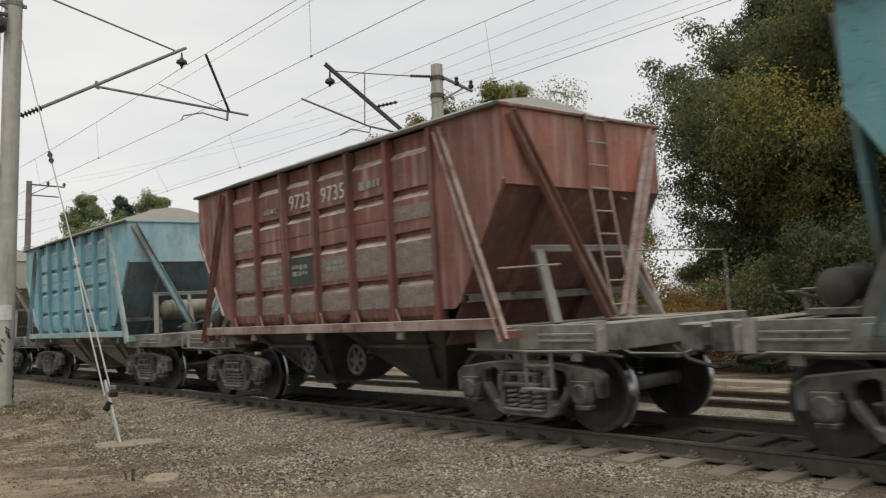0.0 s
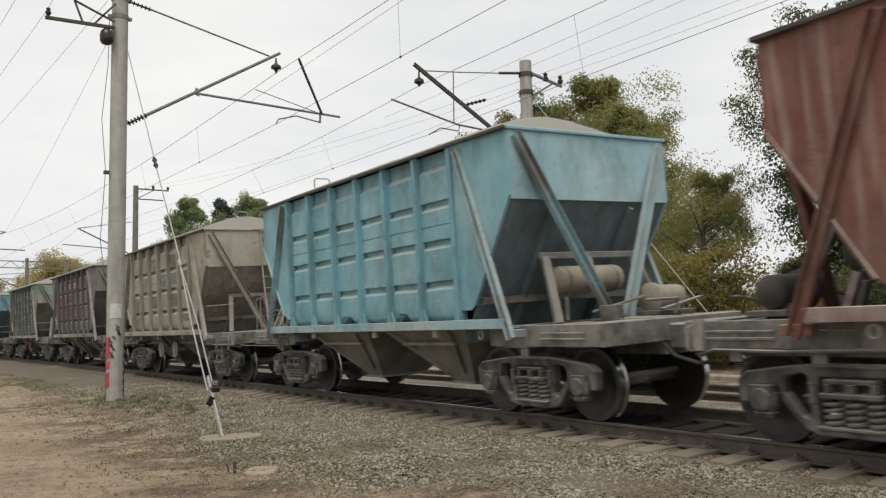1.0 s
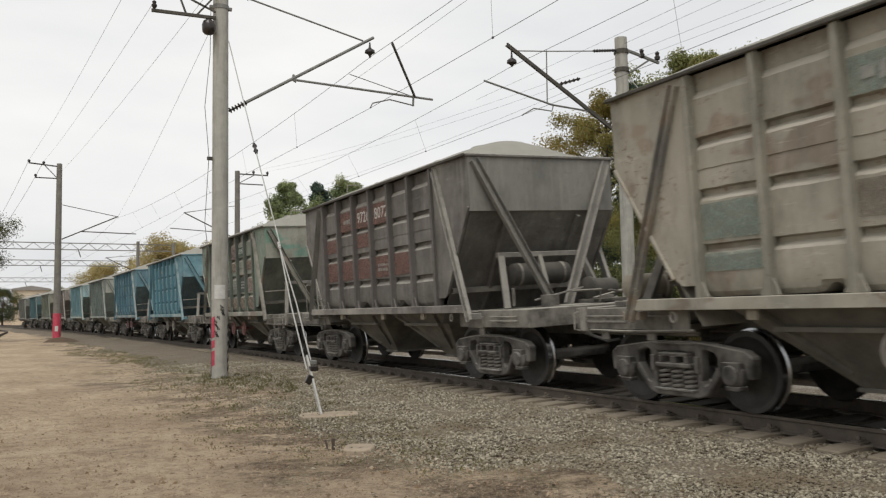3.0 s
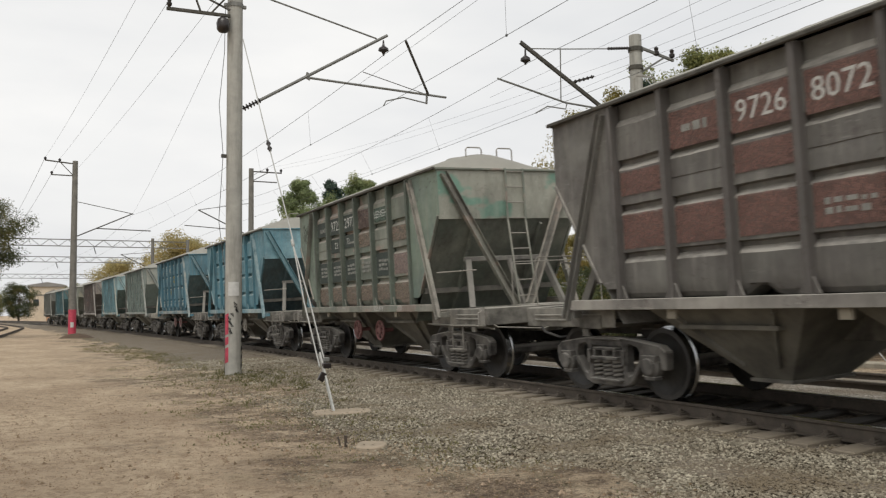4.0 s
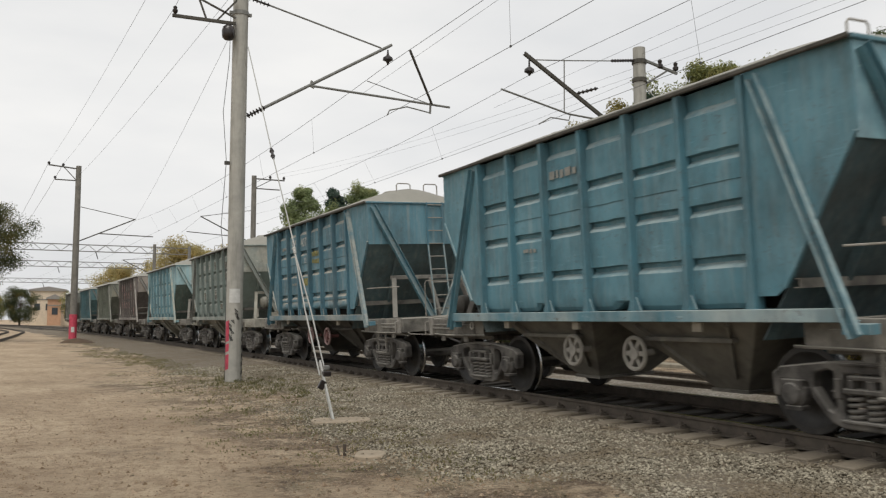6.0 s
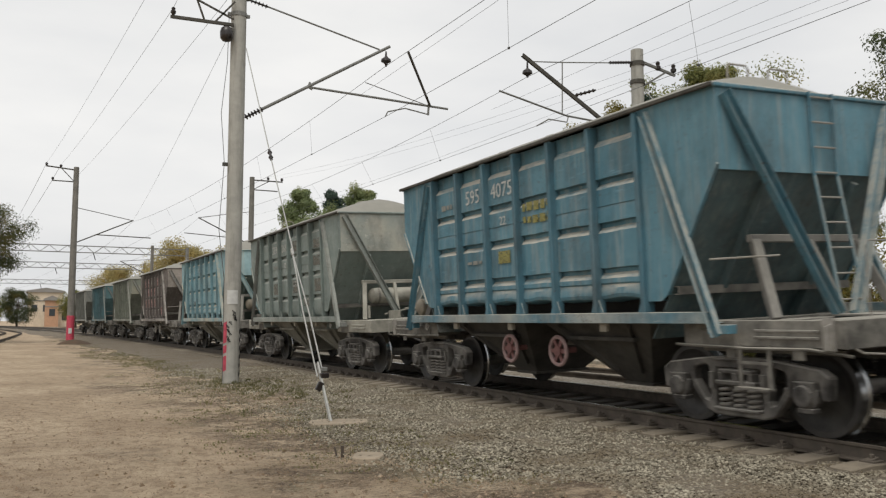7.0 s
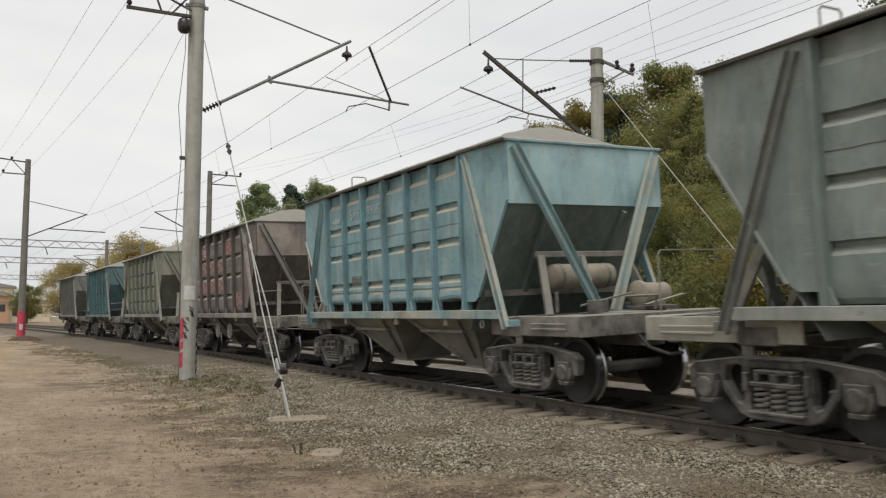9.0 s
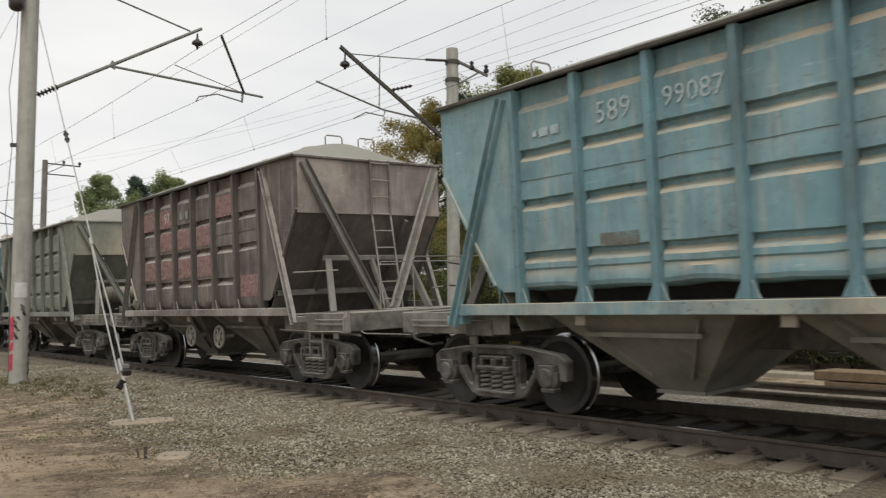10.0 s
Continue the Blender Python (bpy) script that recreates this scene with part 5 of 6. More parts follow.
part("anchor_rod", Geo().beam(along(-0.01), along(0.1), 0.07, 0.03, (1, 0, 0)), M_CABLE, guy, "pale flat anchor bar", bevel=0.006)
part("clamp", Geo().box(along(0.075) + Vector((0.05, -0.03, 0.02)), (0.13, 0.1, 0.08)).box(along(0.058) + Vector((-0.05, 0, 0)), (0.1, 0.06, 0.14), Matrix.Rotation(0.5, 3, "Y")), M_INSUL, guy, "dark steel clamp", bevel=0.012)
part("clamp", Geo().box(along(0.085) + Vector((0.06, -0.05, 0.03)), (0.1, 0.06, 0.07)), M_GALV, guy, bevel=0.01)


def slab(x, y, w, d, turn, label):
    n, v = 12, []
    for z, k in ((0.035, 0.94), (-0.12, 1.0)):
        for i in range(n):
            a = 2 * math.pi * i / n
            r = 1 + 0.18 * noise.noise((math.cos(a) * 2 + x, math.sin(a) * 2, 3))
            v.append((w / 2 * k * r * math.copysign(abs(math.cos(a)) ** 0.6, math.cos(a)), d / 2 * k * r * math.copysign(abs(math.sin(a)) ** 0.6, math.sin(a)), z))
    g = Geo().add(v, [tuple(range(n))] + [(i, n + i, n + (i + 1) % n, (i + 1) % n) for i in range(n)])
    ob = part("concrete_block", g, M_SLAB, bevel=0.012)
    ob.matrix_basis = pose(x, y, GROUND + 0.0, 0, 0, turn)
    return tagged(ob, label, "concrete block")


slab(4.1, 11.72, 0.95, 0.62, -14, "sandy concrete anchor block sunk in the dirt")
slab(3.36, 8.66, 0.36, 0.5, -28, "small broken concrete slab in the dirt")
stub = tagged(new("cut_post_stub"), "two cut rusty steel pegs standing in the dirt", "post stub")
part("peg", Geo().beam((3.1, 8.92, -0.32), (3.07, 8.93, -0.18), 0.022, 0.022), M_RUSTRAIL, stub)
part("peg", Geo().beam((3.16, 8.92, -0.32), (3.15, 8.9, -0.165), 0.035, 0.018), M_RUSTRAIL, stub)


# ---- distance: portals, sheds, siding ----
def portal(y, z, x0, x1, label):
    p = tagged(new("portal_gantry"), label, "gantry", "portal gantries over the station tracks")
    h = 0.9
    part("top_chord", Geo().beam((x0, y, z + h), (x1, y, z + h), 0.12, 0.12), M_GALV, p)
    part("bottom_chord", Geo().beam((x0, y, z), (x1, y, z), 0.12, 0.12), M_GALV, p)
    n = int((x1 - x0) / 1.1)
    g = Geo()
    for i in range(n):
        a, b = x0 + (x1 - x0) * i / n, x0 + (x1 - x0) * (i + 1) / n
        g.beam((a, y, z + (h if i % 2 else 0)), (b, y, z + (0 if i % 2 else h)), 0.07, 0.07)
    part("lattice", g, M_GALV, p)
    for x in (x0, x1):
        part("leg", Geo().tube([(x, y, -0.4), (x, y, z + h + 0.3)], 0.24, 10), M_GALV, p)
    for i in range(3):
        x = x0 + (x1 - x0) * (0.2 + 0.25 * i)
        part("hanger", Geo().tube([(x, y, z), (x + 0.3, y, z - 1.0)], 0.06, 6), M_INSUL, p)


portal(122, 10.45, -22, 19.4, "grey lattice portal gantry across the station tracks")
portal(152, 10.0, -30, 17.0, "grey lattice portal gantry farther down the line")
portal(205, 9.4, -34, 16.0, "faint distant lattice portal gantry")

M_WALL = plain("faded_cream_plaster", "d6c8b2", 0.9, vary=0.15, scale=1.0)
M_ROOFING = plain("grey_roofing_sheet", "8d8a85", 0.8, vary=0.2, scale=1.0)
M_GLASS = plain("dark_far_window", "3a4146", 0.3)


def shed(x, y, w, d, h, label, plaster=M_WALL):
    b = tagged(new("station_building"), label, "building")
    part("wall", Geo().box((x, y, h / 2 - 0.3), (w, d, h)), plaster, b)
    part("roof", Geo().prism([(x - w / 2 - 0.5, h - 0.3), (x + w / 2 + 0.5, h - 0.3), (x + w / 2 + 0.3, h + 0.15), (x, h + 0.9), (x - w / 2 - 0.3, h + 0.15)], y - d / 2 - 0.5, y + d / 2 + 0.5, "y"), M_ROOFING, b)
    part("cornice", Geo().box((x, y - d / 2 - 0.05, h * 0.72), (w + 0.1, 0.2, 0.25)), M_ROOFING, b)
    for i in range(int(w // 2.6)):
        part("window", Geo().box((x - w / 2 + 1.6 + 2.6 * i, y - d / 2 - 0.02, h * 0.5), (1.3, 0.1, 1.7)), M_GLASS, b)


M_TERRACOTTA = plain("faded_terracotta_plaster", "bd9679", 0.9, vary=0.2, scale=1.0)
shed(2.6, 240, 8.2, 12, 8.7, "cream-plastered low station building in the distance")
shed(3.9, 226, 3.0, 6, 6.4, "faded terracotta annex of the station building", M_TERRACOTTA)
shed(6.6, 228, 2.6, 6, 4.4, "low cream annex beside the tracks")
shed(10.5, 262, 12, 14, 5.5, "pale long shed beyond the tracks")


def siding():
    """A yard track that bends away on the left, with its pale kerb."""
    for q in (-0.8, 0.8):
        g, v, n = Geo(), [], len(RAIL)
        rows = 30
        for i in range(rows + 1):
            y = 30 + 4.2 * i
            x = -3.6 + 1.9 * math.sin(min(1.0, max(0, y - 40) / 90) * math.pi * 0.5) + max(0, y - 105) * -0.09 + q
            v += [(x + u, y, GROUND + 0.2 + w) for u, w in RAIL]
        g.add(v, [(j * n + i, j * n + (i + 1) % n, (j + 1) * n + (i + 1) % n, (j + 1) * n + i) for j in range(rows) for i in range(n)])
        tagged(part("siding_rail", g, M_RUSTRAIL), "rusty rail of the bending yard siding", "rail", "siding rails", "structure")


siding()
pile = tagged(new("sleeper_stack"), "low stack of weathered timber sleepers beside the far track", "timber stack")
M_TIMBER = plain("weathered_brown_timber", "7d6a52", 0.9, vary=0.35, scale=5)
for i in range(6):
    part("timber", Geo().box((15.9 + 0.3 * (i % 3), 6.2 + 0.2 * (i // 3), -0.22 + 0.2 * (i // 3)), (0.26, 3.2, 0.18)), M_TIMBER, pile, bevel=0.015)
tagged(part("platform_edge", Geo().box((17.9, 12, -0.3), (0.5, 40, 0.3)), M_PLATFORM, bevel=0.03), "old pale concrete platform edge", "platform", kind="structure")


def earth_mound():
    """A low heap of dug earth at the foot of the painted mast."""
    n, v = 22, []
    for j in range(n + 1):
        for i in range(n + 1):
            x, y = -1.5 + 3 * i / n, -1.3 + 2.6 * j / n
            v.append((x, y, max(-0.06, 0.34 * math.exp(-1.6 * (x * x + y * y)) - 0.05 + 0.16 * math.exp(-5 * ((x + 0.7) ** 2 + (y + 0.3) ** 2)) + 0.05 * noise.noise((x * 3, y * 3, 2)))))
    ob = part("earth_mound", Geo().add(v, [(j * (n + 1) + i, j * (n + 1) + i + 1, (j + 1) * (n + 1) + i + 1, (j + 1) * (n + 1) + i) for j in range(n) for i in range(n)]),
              plain("dug_brown_earth", "5b4a3a", 0.95, vary=0.4, scale=4), smooth=True)
    ob.location = (2.5, 57.6, GROUND)
    tagged(ob, "low heap of dug brown earth at a mast's foot", "earth heap")


earth_mound()


# ---- stencils, placards and patches on the wagons ----
def on_side(wagon, ladder_first, y, z, out=0.004):
    """A pose on the wagon's side that faces the yard: y from the leading end's middle, text upright."""
    sx = -1 if ladder_first else 1
    turn = -90 if ladder_first else 90
    return pose(sx * (SHEET - 0.064 + out), y if ladder_first else -y, z, 90, 0, turn)


def stencil(place, text, y, z, size, material=None, label="white stencilled figures"):
    wagon, lf = WAGONS[place]
    tagged(lettering("stencil", text, size, material or M_LETTER, wagon, on_side(wagon, lf, y, z, 0.008), label), kind="stuff")


def panel(place, y, z, w, h, material, label):
    """A repainted field between two posts and two grooves."""
    wagon, lf = WAGONS[place]
    ob = part("panel_patch", Geo().box((0, 0, 0), (w, h, 0.005)), material, wagon, label)
    ob.matrix_basis = on_side(wagon, lf, y, z, 0.006)


def bars(place, y, z, w, rows, size=0.07, material=None):
    """Small print that cannot be read: plain bars."""
    wagon, lf = WAGONS[place]
    rng = random.Random(place * 31 + int(y * 100) + int(z * 10))
    g = Geo()
    for r in range(rows):
        x = -w / 2
        while x < w / 2 - 0.04:
            k = rng.uniform(0.05, 0.16)
            k = min(k, w / 2 - x)
            g.box((x + k / 2, (rows / 2 - r - 0.5) * size * 1.5 + rng.uniform(-0.008, 0.008), 0), (k, size * rng.uniform(0.7, 1.1), 0.004))
            x += k + 0.04
    ob = part("small_print", g, material or M_DIMLETTER, wagon, "row of small unreadable stencil marks")
    tagged(ob, kind="stuff")
    ob.matrix_basis = on_side(wagon, lf, y, z, 0.01)


B = [-2.4 + 0.96 * i for i in range(6)]      # middles of the six bays, from the leading end
ROWZ = (3.33, 2.83, 2.22, 1.75)              # middles of the bands between the grooves
# rust-red wagon
stencil(0, "9723", B[3] + 0.0, 3.33, 0.34)
stencil(0, "9735", B[2] + 0.0, 3.33, 0.34)
bars(0, B[4], 3.28, 0.4, 1, 0.1)
bars(0, B[1], 3.33, 0.5, 1, 0.12)
panel(0, B[3], 2.22, 0.84, 0.46, M_PLACARD, "dark stencilled field")
bars(0, B[3] + 0.1, 2.24, 0.45, 2, 0.07)
bars(0, B[4], 2.2, 0.5, 2, 0.06)
bars(0, B[2], 2.25, 0.5, 2, 0.06)
for b, z, h in ((0, 2.22, 0.42), (1, 2.22, 0.42), (2, 2.2, 0.36), (4, 2.22, 0.4), (5, 2.2, 0.4), (0, 1.7, 0.3), (1, 1.7, 0.3), (2, 1.7, 0.28), (3, 1.7, 0.28), (4, 1.7, 0.3), (5, 1.7, 0.3), (5, 2.85, 0.3), (0, 2.82, 0.2)):
    panel(0, B[b], z, 0.86, h, M_CHALK, "chalky field rubbed through to grey")
# dust-grey wagon
for b, z, h in ((3, 3.33, 0.36), (2, 2.83, 0.34), (5, 2.2, 0.4), (5, 1.75, 0.2), (0, 1.72, 0.2), (1, 2.83, 0.3)):
    panel(2, B[b], z, 0.84, h, M_TEALFIELD, "washed-out teal repainted field")
for b, z in ((0, 2.8), (1, 2.22), (3, 2.22), (1, 3.33)):
    panel(2, B[b], z, 0.84, 0.34, M_BROWNFIELD, "rubbed brown field")
bars(2, B[3], 3.33, 0.6, 1, 0.16)
bars(2, B[2], 2.85, 0.5, 1, 0.07)
# dark brown wagon
for b, z in ((4, 3.33), (3, 3.33), (2, 3.33), (5, 2.83), (5, 2.22), (4, 2.22), (3, 2.22), (2, 2.22), (1, 2.22), (3, 2.83)):
    panel(3, B[b], z, 0.8, 0.44 if z != 2.83 else 0.3, M_REDPANEL, "faded red repainted field")
stencil(3, "9726", B[3], 3.33, 0.34)
stencil(3, "8072", B[2], 3.33, 0.34)
bars(3, B[4], 3.33, 0.4, 1, 0.11)
bars(3, B[2], 2.2, 0.55, 2, 0.06)
# grey-green wagon
for b, z, h in ((5, 3.33, 0.36), (4, 3.33, 0.4), (3, 3.33, 0.4), (4, 2.85, 0.34), (3, 2.9, 0.3), (5, 2.22, 0.5), (4, 2.22, 0.5), (3, 2.22, 0.5), (1, 2.25, 0.5)):
    panel(4, B[b], z, 0.78, h, M_PLACARD, "dark stencilled field")
stencil(4, "9725", B[4], 3.33, 0.34)
stencil(4, "2977", B[3], 3.33, 0.34)
stencil(4, "22", B[4], 2.85, 0.22)
stencil(4, "72", B[3] + 0.15, 2.9, 0.2)
bars(4, B[5], 3.3, 0.35, 1, 0.1)
bars(4, B[3] - 0.15, 2.86, 0.3, 1, 0.05)
for b in (5, 4, 3, 1):
    bars(4, B[b], 2.24, 0.5, 3, 0.06)
for b in (2, 2, 0):
    panel(4, B[b], 3.33 if b == 2 else 2.22, 0.78, 0.42, M_PINK, "faded red repainted field")
panel(4, B[1], 3.33, 0.78, 0.3, M_GREENFIELD, "dull green stencilled field")
stencil(4, "\u0426\u0415\u041c\u0415\u041d\u0422", B[1], 3.33, 0.2, None, "white stencilled word")
bars(4, B[2], 2.25, 0.55, 3, 0.06)
for b in range(6):
    panel(4, B[b], 1.66, 0.86, 0.34, M_TAN, "tan field where the green paint has gone")
panel(4, B[2], 2.85, 0.86, 0.3, M_TAN, "tan field where the green paint has gone")
panel(4, B[0], 2.85, 0.86, 0.3, M_TAN, "tan field where the green paint has gone")
for text, y in (("97252977", -1.25), ("1221", -2.35)):
    tagged(lettering("stencil", text, 0.13, M_LETTER, WAGONS[4][0], pose(-SIDE - 0.0125, y, 1.3, 90, 0, -90), "white stencilled figures on the sill"), kind="stuff")
# deep-blue wagon
stencil(6, "595", B[4], 3.36, 0.34)
stencil(6, "4075", B[3], 3.36, 0.34)
bars(6, B[5], 3.3, 0.4, 1, 0.1)
stencil(6, "22", B[3], 2.86, 0.2)
panel(6, B[3], 2.28, 0.36, 0.2, M_YELLOW, "small yellow painted field")
bars(6, B[2], 2.9, 0.7, 2, 0.13, M_YELLOW)
bars(6, B[4], 2.25, 0.5, 1, 0.06)
# cement-grey wagon (its other end leads)
stencil(7, "5896", B[4], 3.36, 0.32)
stencil(7, "2614", B[3], 3.36, 0.32)
stencil(7, "22", B[3], 2.86, 0.2)
bars(7, B[4], 2.86, 0.45, 1, 0.09)
bars(7, B[2], 2.3, 0.5, 2, 0.07)
for b, z, wide, high in ((2, 3.36, 0.42, 0.3), (0, 2.85, 0.7, 0.26), (0, 3.3, 0.6, 0.24), (2, 2.22, 0.5, 0.36), (0, 2.2, 0.55, 0.34), (4, 2.2, 0.6, 0.32), (1, 1.76, 0.6, 0.2)):
    panel(7, B[b], z, wide, high, M_FADED, "faded brown-grey repainted field")
# pale blue wagon
stencil(8, "589", B[4], 3.36, 0.32, M_PALEBLUE)
stencil(8, "99087", B[3], 3.36, 0.28, M_PALEBLUE)
bars(8, B[5], 3.3, 0.4, 1, 0.09, M_PALEBLUE)
panel(8, B[4], 2.02, 0.5, 0.14, M_FADED, "bare grey rubbed field")
# brown-grey wagon with pink fields
for b, z in ((5, 3.33), (4, 3.33), (3, 2.83), (4, 2.83), (2, 2.83), (4, 2.22), (5, 2.22), (1, 3.33), (2, 2.22), (0, 1.78), (3, 2.22)):
    panel(9, B[b], z, 0.8, 0.4, M_ROSE, "faded pinkish-red repainted field")
stencil(9, "97", B[4], 3.33, 0.3)
bars(9, B[3], 3.33, 0.5, 1, 0.16)
for place in (5, 10):
    bars(place, B[3], 3.35, 0.7, 1, 0.12)
bars(5, B[4], 2.3, 0.4, 1, 0.06)


def end_patch(place, x, z, w, h, material, label):
    wagon, lf = WAGONS[place]
    sy = -1 if lf else 1
    part("end_patch", Geo().box((x if lf else -x, sy * (HALF + 0.006), z), (w, 0.008, h)), material, wagon, label)


g = Geo()
for i in range(7):
    g.tube([(-0.3 + 0.1 * i + 0.08 * math.sin(k * 2.3 + i), -0.25 + 0.09 * k + 0.05 * math.cos(i * 2 + k), 0) for k in range(6)], 0.007, 4)
scrawl = tagged(part("scrawl", g, M_DARKSTEEL, WAGONS[4][0], "dark illegible scrawl"), kind="stuff")
scrawl.matrix_basis = pose(-SIDE + 0.052, 3.55, 3.35, 90, 0, -90)
end_patch(5, 0.52, 3.08, 0.27, 0.25, M_PAPER, "small pale notice plate")
M_PALERIM = plain("rubbed_pinkish_rim", "9f8481", 0.7, vary=0.35)
for place, rim, inner in ((4, M_WHEELRED, M_WHEELRED), (6, M_PALERIM, M_WHEELRED), (0, M_HOPPER_DARK, M_HOPPER_DARK)):
    for ob in WAGONS[place][0].children:
        if ob.name.startswith("handwheel"):
            for piece in (ob, *ob.children):
                piece.material_slots[0].link = "OBJECT"
                piece.material_slots[0].material = rim if piece == ob else inner


# ---- trees and bushes ----
def tree_meshes(seed, height, spread, leaves, leaf, base, droop=0.0, cone=False, loose=1.0, keep=0.62):
    """A trunk with limbs and a crown of separate small leaves hung in clumps."""
    rng = random.Random(seed)
    wood, crown = Geo(), Geo()
    lean = (rng.uniform(-0.5, 0.5), rng.uniform(-0.5, 0.5))
    trunk = [Vector((lean[0] * f + 0.15 * math.sin(5 * f + seed), lean[1] * f, height * 0.9 * f)) for f in (0, 0.2, 0.4, 0.6, 0.8, 1.0)]
    wood.tube(trunk, 0.028 * height, 9, True, 0.03)
    tips = []
    for i in range(44):
        f = base + (0.97 - base) * (i + rng.random()) / 44
        k = f * 5
        p = trunk[int(k)].lerp(trunk[min(5, int(k) + 1)], k - int(k))
        shape = (1 - f) * 1.1 + 0.1 if cone else math.sin(math.pi * min(1, (f - base + 0.12) / (1.1 - base))) ** 0.7
        length = spread * shape * rng.uniform(0.6, 1.15)
        a = rng.uniform(0, 2 * math.pi)
        d = Vector((math.cos(a), math.sin(a), rng.uniform(0.1, 0.7) - droop)) * length
        mid = p + d * 0.5 + Vector((0, 0, 0.12 * length))
        wood.tube([p, p + d * 0.4 + Vector((0, 0, 0.1 * length)), p + d * 0.72 + Vector((0, 0, 0.06 * length))], 0.009 * height * (1.2 - f), 5, False, 0.015)
        tips += [(p + d * g + Vector((0, 0, 0.1 * length)), length) for g in (0.6, 0.85, 1.05)]
        side = d.cross(Vector((0, 0, 1))).normalized() * length * 0.35
        tips += [(p + d * 0.75 + side, length), (p + d * 0.6 - side, length)]
    rng.shuffle(tips)
    tips = tips[: max(30, int(len(tips) * keep))]
    per = leaves / len(tips)
    v, f = [], []
    for c, length in tips:
        r = (0.15 * spread + 0.16 * length) * rng.uniform(0.55, 1.1) * loose
        squash, wide = rng.uniform(0.6, 1.1), rng.uniform(0.75, 1.35)
        for _ in range(int(per * rng.uniform(0.6, 1.4))):
            d = Vector((rng.gauss(0, 1), rng.gauss(0, 1), rng.gauss(0, 1) + 0.25)).normalized()
            rad = r * 1.06 * rng.random() ** 0.42 * (1 + 0.35 * noise.noise((d.x * 2 + c.x, d.y * 2 + c.y, d.z * 2 + c.z)))
            o = c + Vector((d.x * wide, d.y / wide, d.z * squash)) * rad
            if o.z < 0.3:
                continue
            a = d.cross(Vector((rng.gauss(0, 1), rng.gauss(0, 1), rng.gauss(0, 1)))).normalized() + d * rng.uniform(-0.2, 0.7) + Vector((0, 0, -0.3))
            a = a.normalized() * leaf * rng.uniform(0.6, 1.3)
            b = a.cross(d + Vector((rng.gauss(0, 0.5), rng.gauss(0, 0.5), rng.gauss(0, 0.5)))).normalized() * leaf * 0.42
            n = len(v)
            v += [o - b * 0.8, o + b * 0.8, o + a]
            f.append((n, n + 1, n + 2))
    crown.add(v, f)
    wm = wood.mesh("trunk", smooth=True)
    cm = bpy.data.meshes.new("crown")
    cm.from_pydata([tuple(p) for p in v], [], f)
    return wm, cm


KINDS = {
    "big": tree_meshes(1, 15, 5.0, 85000, 0.115, 0.2),
    "big2": tree_meshes(2, 15, 4.4, 84000, 0.115, 0.16),
    "wide": tree_meshes(3, 12, 5.0, 75000, 0.115, 0.12),
    "full": tree_meshes(12, 13, 3.6, 62000, 0.115, 0.1),
    "airy": tree_meshes(4, 13, 4.0, 42000, 0.115, 0.4, loose=0.75),
    "slim": tree_meshes(5, 14, 2.8, 52000, 0.115, 0.18),
    "pine": tree_meshes(6, 14, 3.0, 56000, 0.11, 0.2, 0.25, True),
    "far": tree_meshes(9, 15, 2.7, 42000, 0.19, 0.14, loose=1.2, keep=1.0),
    "farwide": tree_meshes(10, 12, 5.0, 30000, 0.24, 0.12, loose=1.15, keep=0.9),
    "farpine": tree_meshes(11, 14, 2.6, 26000, 0.2, 0.2, 0.25, True, 1.1, 0.9),
    "stem": tree_meshes(13, 15, 4.4, 40000, 0.16, 0.38, keep=0.8),
    "bush": tree_meshes(7, 3.4, 1.9, 9000, 0.1, 0.05),
    "bush2": tree_meshes(8, 2.8, 2.3, 9000, 0.1, 0.03),
}


def tree(kind, x, y, size, leaves, label, turn=0):
    t = tagged(new("bush" if "bush" in kind else "tree"), label, "bush" if "bush" in kind else "tree", "trees along the line")
    t.matrix_basis = pose(x, y, GROUND - 0.1, 0, 0, turn) @ Matrix.Scale(size, 4)
    for name, me, mat in (("trunk", KINDS[kind][0], M_BARK), ("crown", KINDS[kind][1], leaves)):
        if not me.materials:
            me.materials.append(mat)
        ob = new(name, me)
        ob.parent = t
        ob.material_slots[0].link = "OBJECT"
        ob.material_slots[0].material = mat


def polar(az, dist):
    return dist * math.sin(radians(az)), dist * math.cos(radians(az))


DARK, MID, YEL, PINE = M_LEAF_DARK, M_LEAF_MID, M_LEAF_YELLOW, M_LEAF_PINE
